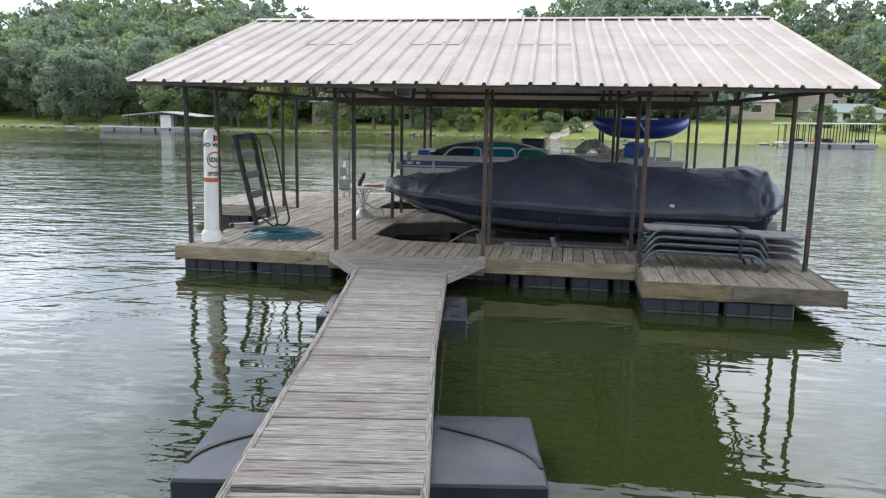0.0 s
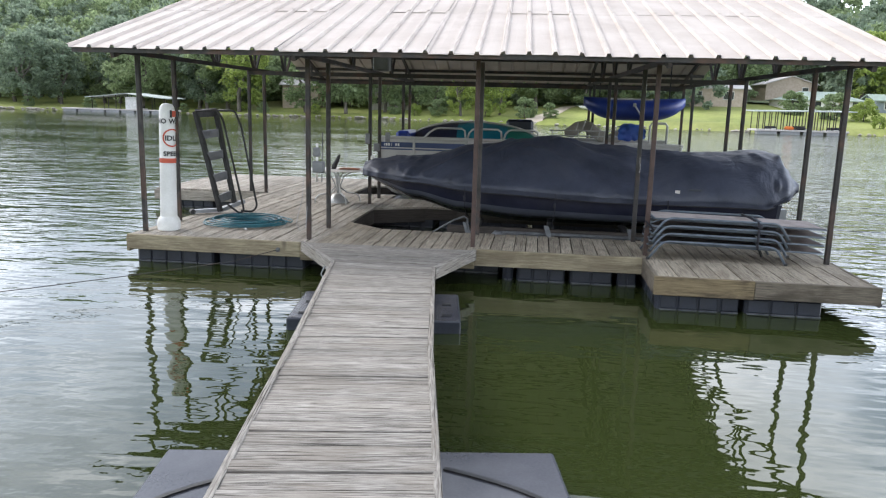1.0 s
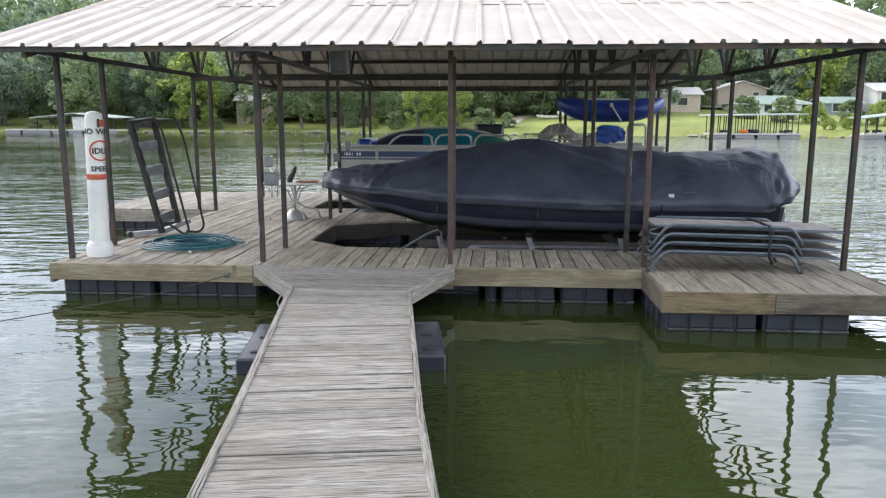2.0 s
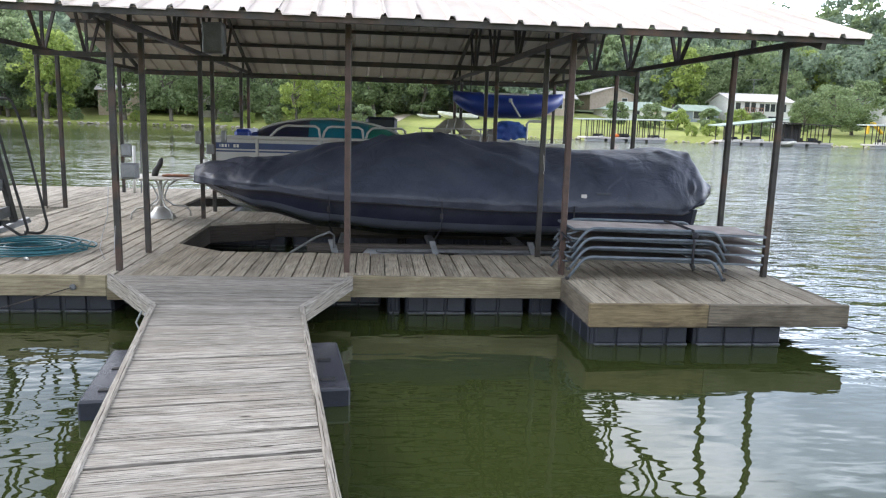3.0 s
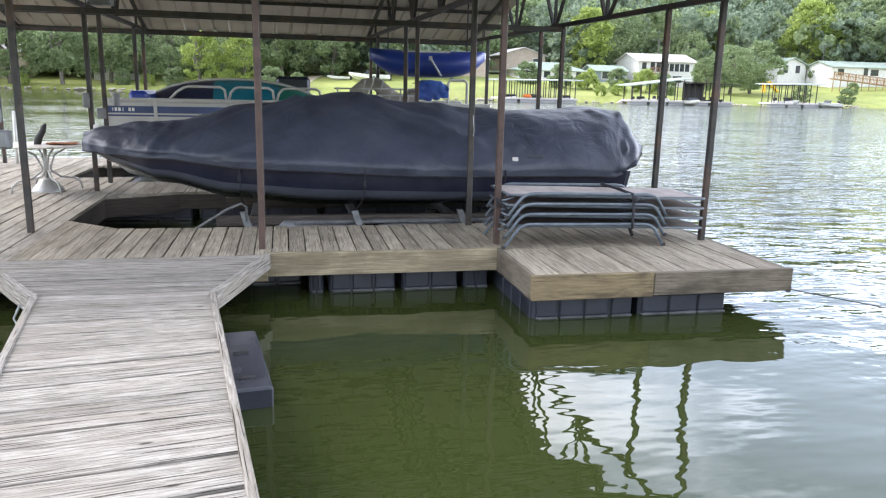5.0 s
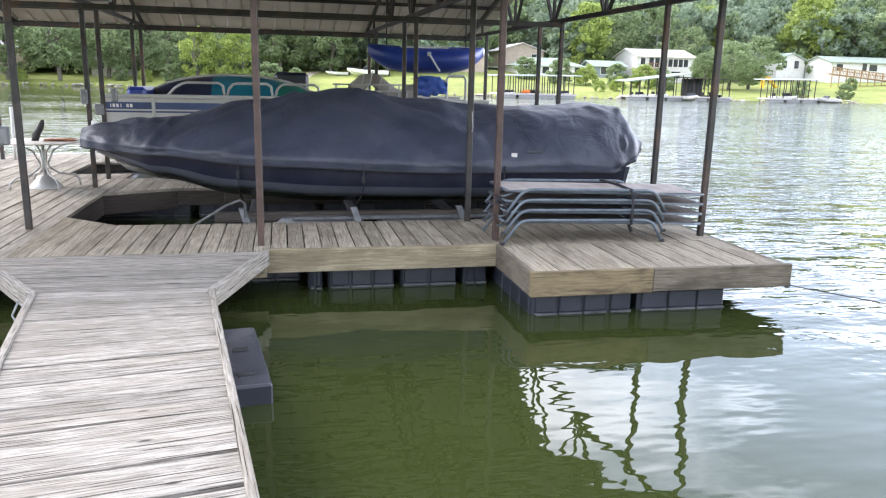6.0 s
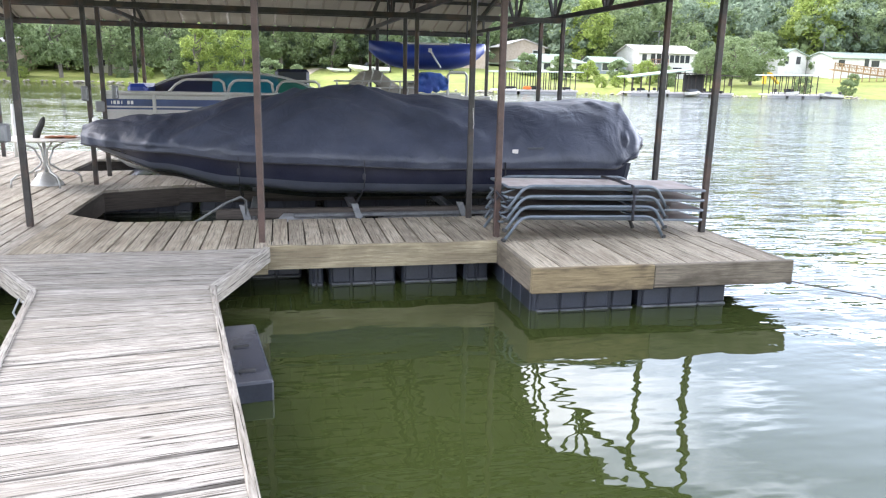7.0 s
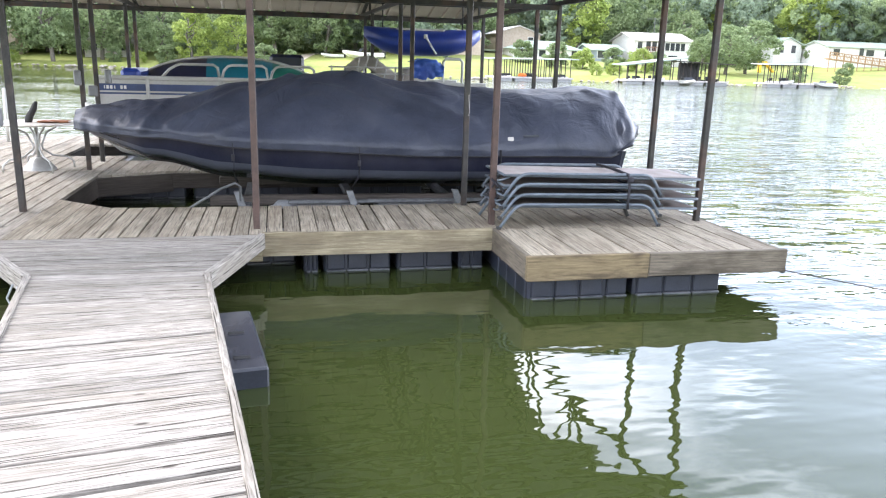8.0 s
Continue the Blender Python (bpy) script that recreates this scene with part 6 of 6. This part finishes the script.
for i in range(4):
    lounger(i)
tie = thing("tie_down_rope", (3.42, 0.03, DECK_Z + 0.3), "black rope tied round the stacked loungers", "rope")
part("rope", Geo().tube([(3.42, 0.72, 0.97), (3.43, 0.3, 0.975), (3.44, 0.02, 0.96), (3.445, -0.01, 0.85), (3.44, -0.012, 0.72), (3.45, 0.0, 0.63)], 0.014, 6), M_WEBBING, tie, smooth=True)
part("knot", Geo().lathe([(0.005, -0.03), (0.03, -0.02), (0.035, 0.0), (0.03, 0.02), (0.005, 0.03)], 0, 0, 8), M_WEBBING, tie, m=pose(3.45, -0.015, 0.92))
part("rope", Geo().tube([(2.13, 0.22, 0.90), (2.22, 0.1, 0.80), (2.18, 0.25, 0.70), (2.12, 0.3, 0.75), (2.16, 0.21, 0.86)], 0.012, 6), M_WEBBING, tie, smooth=True)

# ---------------- pole sign ----------------
M_RED = surface("faded_red_paint", (0.45, 0.07, 0.04), (0.55, 0.11, 0.06), 6.0, 0.6, bump=0.02)
M_INK = surface("black_sign_paint", (0.02, 0.02, 0.02), (0.05, 0.05, 0.05), 6.0, 0.6, bump=0.0)
SX, SY, SR = -4.38, 0.50, 0.104
pole = thing("no_wake_pole", (SX, SY, DECK_Z), "white plastic pole with red bands and no wake lettering", "sign pole")
part("tube", Geo().lathe([(SR + 0.012, DECK_Z + 0.16), (SR + 0.006, 1.0), (SR, 2.10), (SR * 0.9, 2.15), (SR * 0.6, 2.19), (0.01, 2.20)], SX, SY, 28), M_WHITE, pole, smooth=40)
part("base_flange", Geo().lathe([(0.150, DECK_Z), (0.156, DECK_Z + 0.05), (0.154, DECK_Z + 0.12), (0.138, DECK_Z + 0.16), (SR + 0.01, DECK_Z + 0.19)], SX, SY, 28), M_WHITE, pole, smooth=40)
FACE = math.atan2(-9.5 - SY, 0.9 - SX) + radians(34)


def wrap(points, out):
    """Bends flat (u, v) points round the pole, v being the height."""
    return [(SX + (SR + out) * math.cos(FACE + u / SR), SY + (SR + out) * math.sin(FACE + u / SR), v) for u, v in points]


def wrapped_text(body, v, size):
    cu = bpy.data.curves.new("lettering", "FONT")
    cu.body, cu.size, cu.align_x, cu.resolution_u = body, size, "CENTER", 2
    cu.offset = size * 0.032
    tmp = bpy.data.objects.new("lettering", cu)
    me = bpy.data.meshes.new_from_object(tmp)
    bpy.data.objects.remove(tmp)
    bm = bmesh.new()
    bm.from_mesh(me)
    bmesh.ops.subdivide_edges(bm, edges=[e for e in bm.edges if e.calc_length() > 0.03], cuts=2)
    bmesh.ops.triangulate(bm, faces=bm.faces)
    pts = wrap([(p.co.x, v + p.co.y) for p in bm.verts], 0.010)
    for p, q in zip(bm.verts, pts):
        p.co = q
    bm.to_mesh(me)
    bm.free()
    me.materials.clear()
    part("lettering", me, M_INK, pole)


def wrapped_band(u0, u1, v0, v1, m_, out=0.008, nm="band"):
    n = max(2, int((u1 - u0) / 0.02))
    top = wrap([(u0 + (u1 - u0) * i / n, v1) for i in range(n + 1)], out)
    bot = wrap([(u0 + (u1 - u0) * i / n, v0) for i in range(n + 1)], out)
    part(nm, Geo().loft([bot, top], cap=False, closed=False), m_, pole)


wrapped_text("NO WAKE", 1.93, 0.092)
wrapped_text("IDLE", 1.70, 0.095)
wrapped_text("SPEED", 1.49, 0.085)
wrapped_band(-0.20, 0.20, 1.39, 1.455, M_RED)
wrapped_band(0.0, 0.16, 2.02, 2.10, M_RED)
wrapped_band(-0.03, 0.0, 2.01, 2.11, M_INK)
ring_pts = []
for rr_ in (0.105, 0.125):
    ring_pts.append(wrap([(rr_ * math.cos(2 * math.pi * j / 36), 1.735 + rr_ * math.sin(2 * math.pi * j / 36)) for j in range(36)], 0.009))
part("ring", Geo().loft([ring_pts[1], ring_pts[0]], cap=False), M_RED, pole)

pole.rotation_euler.y = radians(1.5)      # it leans a little

# ---------------- swim ladder ----------------
M_TREAD = surface("grey_tread_plastic", (0.09, 0.095, 0.10), (0.15, 0.155, 0.16), 6.0, 0.55, bump=0.05)
ladder = thing("swim_ladder", (-4.25, 2.2, DECK_Z), "black dock ladder with grey treads and looped handrails leaning upright", "ladder")
LA, LB = (Vector((-4.56, 1.95, 2.08)), Vector((-4.24, 2.05, 0.50))), (Vector((-4.39, 2.32, 2.10)), Vector((-4.15, 2.42, 0.56)))
for a, b in (LA, LB):
    part("side_rail", Geo().tube([a, b], 0.03, flat=(0.095, 0.055)), M_BLACK, ladder)
for f in (0.02, 0.23, 0.45, 0.67, 0.88):
    p, q = LA[0].lerp(LA[1], f), LB[0].lerp(LB[1], f)
    part("tread", Geo().tube([p, q], 0.03, flat=(0.035, 0.13)), M_TREAD if f > 0.1 else M_BLACK, ladder)
part("foot_bar", Geo().tube([(-4.62, 1.90, 0.50), (-4.30, 2.2, 0.50), (-4.02, 2.5, 0.62)], 0.03, flat=(0.09, 0.06)), M_GREY, ladder)
part("foot_pad", Geo().lathe([(0.04, -0.05), (0.05, 0), (0.04, 0.05)], 0, 0, 12), M_BLACK, ladder, m=pose(-4.64, 1.89, 0.50, 90, 0, 40))
part("handrail", Geo().tube(round_path([LA[0], (-4.22, 1.98, 2.12), (-4.13, 2.0, 1.96), (-3.86, 2.1, 0.52), (-3.95, 2.12, 0.47), (-4.12, 2.05, 0.62)], 0.05), 0.017, 8), M_BLACK, ladder, smooth=True)
part("handrail", Geo().tube(round_path([LB[0], (-4.08, 2.36, 2.10), (-3.98, 2.36, 1.84), (-3.74, 2.36, 0.56), (-3.82, 2.36, 0.47), (-4.02, 2.36, 0.48)], 0.06), 0.017, 8), M_BLACK, ladder, smooth=True)

ladder.location.x -= 0.06

# ---------------- hose ----------------
M_HOSE = surface("teal_hose_vinyl", (0.008, 0.075, 0.10), (0.02, 0.13, 0.16), 8.0, 0.35, bump=0.02)
hose = thing("garden_hose", (-3.5, 1.28, DECK_Z), "coiled teal garden hose lying on the deck", "hose")
pts = []
rh = random.Random(3)
turns, per = 13, 30
for i in range(turns * per):
    a = 2 * math.pi * i / per
    k_ = i // per
    rad = 0.36 + 0.26 * noise.noise(Vector((k_ * 0.37, 0.5, i * 0.012))) + 0.012 * k_
    ox, oy = 0.08 * noise.noise(Vector((k_ * 0.6, 2, 0))), 0.06 * noise.noise(Vector((k_ * 0.6, 7, 0)))
    zz = DECK_Z + 0.014 + 0.09 * (0.5 + 0.5 * noise.noise(Vector((i * 0.05, 9, 1)))) * (k_ / turns) + 0.02 * (k_ % 3)
    pts.append((-3.52 + ox + rad * 1.0 * math.cos(a), 1.25 + oy + rad * 0.85 * math.sin(a), zz))
part("coil", Geo().tube(pts, 0.0095, 6), M_HOSE, hose, smooth=True)
part("nozzle", Geo().tube([(-3.35, 0.72, DECK_Z + 0.02), (-3.30, 0.66, DECK_Z + 0.02)], [0.02, 0.013], 8), M_ALU, hose)

# ---------------- table ----------------
TX, TY, TZ = -2.92, 4.14, 1.07
M_TABLETOP = surface("pale_table_laminate", (0.52, 0.50, 0.46), (0.68, 0.66, 0.62), 5.0, 0.5, bump=0.03)
M_BROWN = surface("orange_brown_leather", (0.26, 0.09, 0.03), (0.38, 0.15, 0.06), 6.0, 0.7, bump=0.1)
table = thing("round_table", (TX, TY, DECK_Z), "round pale table with chrome tube legs and a cone foot", "table")
part("tabletop", Geo().lathe([(0.02, TZ - 0.02), (0.50, TZ - 0.02), (0.515, TZ - 0.01), (0.50, TZ), (0.01, TZ)], TX, TY, 32), M_TABLETOP, table, smooth=40)
part("cone_foot", Geo().lathe([(0.20, DECK_Z), (0.20, DECK_Z + 0.02), (0.09, DECK_Z + 0.15), (0.03, DECK_Z + 0.17)], TX, TY, 24), M_ALU, table, smooth=40)
part("pillar", Geo().tube([(TX, TY, DECK_Z + 0.15), (TX, TY, TZ - 0.02)], 0.022, 10), M_ALU, table, smooth=True)
for k_ in range(4):
    a = 0.6 + k_ * math.pi / 2
    c, s = math.cos(a), math.sin(a)
    pts = [(TX + c * r, TY + s * r, z) for r, z in ((0.32, TZ - 0.03), (0.12, TZ - 0.14), (0.05, TZ - 0.3), (0.06, DECK_Z + 0.27), (0.18, DECK_Z + 0.18), (0.36, DECK_Z + 0.15), (0.43, DECK_Z + 0.09), (0.44, DECK_Z + 0.0))]
    part("leg", Geo().tube(pts, 0.013, 8), M_ALU, table, smooth=True)
scaler = thing("garden_glove", (-2.93, 4.10, TZ), "black upright glove on the table", "glove")
part("body", Geo().loft([[(-2.97 + dx + 0.035 * math.cos(q) * s_, 4.10 + 0.03 * math.sin(q) * s_, TZ + z) for q in (2 * math.pi * j / 8 for j in range(8))] for dx, z, s_ in ((-0.02, 0, 1.3), (0, 0.08, 1.5), (0.05, 0.16, 1.3), (0.08, 0.24, 0.9), (0.09, 0.27, 0.4))]), M_BLACK, scaler, smooth=True)
cloth = thing("cleaning_cloth", (-2.68, 4.1, TZ), "orange-brown crumpled cloth on the table", "cloth")
rg = [[(-2.86 + 0.36 * u / 8, 3.98 + 0.24 * v / 6, TZ + 0.012 + 0.035 * abs(noise.noise(Vector((u * 0.7, v * 0.7, 2))))) for v in range(7)] for u in range(9)]
part("cloth", Geo().loft(rg, cap=False, closed=False).loft([[(x, y, TZ + 0.003) for x, y, z in reversed(r)] for r in rg], cap=False, closed=False), M_BROWN, cloth, smooth=True)

# ---------------- boxes, pipes, ropes ----------------
M_BOX = surface("grey_electric_box", (0.15, 0.155, 0.16), (0.22, 0.225, 0.23), 5.0, 0.55, metal=0.2, bump=0.05)


def power_box(x, y, z, w, h, d, label, m_=None):
    t = thing("power_box", (x, y, z), label, "electric box", "power boxes on the posts")
    part("case", Geo().rbox(x - w / 2, x + w / 2, y - d / 2, y + d / 2, z, z + h, 0.012), m_ or M_BOX, t)
    part("cover_plate", Geo().rbox(x - w / 2 + 0.012, x + w / 2 - 0.012, y - d / 2 - 0.012, y - d / 2, z + 0.015, z + h - 0.015, 0.004), m_ or M_BOX, t)


power_box(-2.15, 0.26, 1.56, 0.085, 0.12, 0.08, "small grey power box fixed to a post")
power_box(-2.125, 0.26, 1.35, 0.15, 0.15, 0.11, "round-edged grey power box fixed to a post")
power_box(-2.35, 4.10, 1.55, 0.085, 0.19, 0.08, "grey power box fixed to a post")
power_box(-2.155, 4.95, 1.55, 0.08, 0.19, 0.08, "grey power box fixed to a post")
power_box(-2.365, 4.96, 1.37, 0.12, 0.15, 0.1, "grey power box fixed to a post")
power_box(-2.245, 4.06, 1.12, 0.07, 0.22, 0.06, "white outlet box fixed to a post", M_WHITE)
motor = thing("lift_control_box", (-2.14, 4.3, 2.86), "tall grey lift control box on the truss", "electric box")
part("case", Geo().rbox(-2.29, -1.99, 4.2, 4.42, 2.86, 3.30, 0.015), M_BOX, motor)
part("cover_plate", Geo().rbox(-2.27, -2.01, 4.185, 4.2, 2.89, 3.27, 0.005), M_BOX, motor)
cond = thing("conduit_loop", (-2.27, 0.2, DECK_Z), "thin white cable looped at the foot of a post", "cable")
part("cable", Geo().tube([(-2.31, 0.2, 1.32), (-2.33, 0.19, 1.0), (-2.38, 0.18, 0.82), (-2.41, 0.17, 0.68), (-2.36, 0.16, 0.57), (-2.28, 0.17, 0.62), (-2.26, 0.18, 0.9)], 0.0035, 6), M_GREY, cond, smooth=True)
pipe = thing("marker_pipe", (-4.36, 7.62, DECK_Z), "slim white upright pipe at the dock corner", "pipe")
part("tube", Geo().tube([(-4.38, 7.62, DECK_Z), (-4.36, 7.62, 1.35)], 0.028, 10), M_WHITE, pipe, smooth=True)
flag = thing("antenna_rod", (-4.30, 7.55, 1.0), "thin rod beside the white pipe", "rod")
part("rod", Geo().tube([(-4.24, 7.58, DECK_Z), (-4.22, 7.58, 1.6)], 0.012, 6), M_GALV, flag)


def mooring(pts, label, r=0.005):
    t = thing("mooring_cable", pts[0], label, "cable")
    fine = []
    for a, b in zip(pts, pts[1:]):
        for i in range(8):
            f = i / 8
            fine.append(tuple(p * (1 - f) + q * f for p, q in zip(a, b)))
    fine.append(pts[-1])
    part("cable", Geo().tube(fine, r, 6), M_STEEL, t, smooth=True)
    part("eye_bolt", Geo().lathe([(0.005, -0.02), (0.03, -0.012), (0.03, 0.012), (0.005, 0.02)], 0, 0, 10), M_GALV, t, m=pose(pts[0][0], pts[0][1], pts[0][2], 90, 0, 0))


mooring([(-2.60, -0.03, 0.34), (-3.0, -0.55, 0.27), (-3.8, -1.38, 0.24), (-4.56, -2.26, 0.24), (-5.22, -3.01, 0.25), (-9.0, -7.2, 0.34), (-14.5, -13.2, 0.75)], "thin steel mooring cable running from the dock to the bank")
mooring([(4.46, -1.02, 0.27), (5.06, -1.54, 0.22), (6.4, -2.6, 0.16), (14.0, -13.4, 0.4)], "thin steel mooring cable at the platform corner")

cord = thing("hanging_rope", (2.16, 1.22, 1.2), "thin pale rope hanging beside a canopy post", "rope")
part("strand", Geo().tube([(2.135, 1.22, 1.64), (2.14, 1.22, 1.56), (2.15, 1.22, 1.47), (2.14, 1.22, 1.42)], 0.003, 6), M_DULLWHITE, cord, smooth=True)
# slack rope hanging at the gangway corner
loop = thing("rope_loop", (-1.6, -1.25, 0.3), "small weathered rope loop at the gangway corner", "rope")
part("rope", Geo().tube([(-1.62, -1.20, 0.42), (-1.66, -1.22, 0.33), (-1.62, -1.26, 0.27), (-1.57, -1.27, 0.33), (-1.58, -1.25, 0.42)], 0.008, 6), M_GREY, loop, smooth=True)
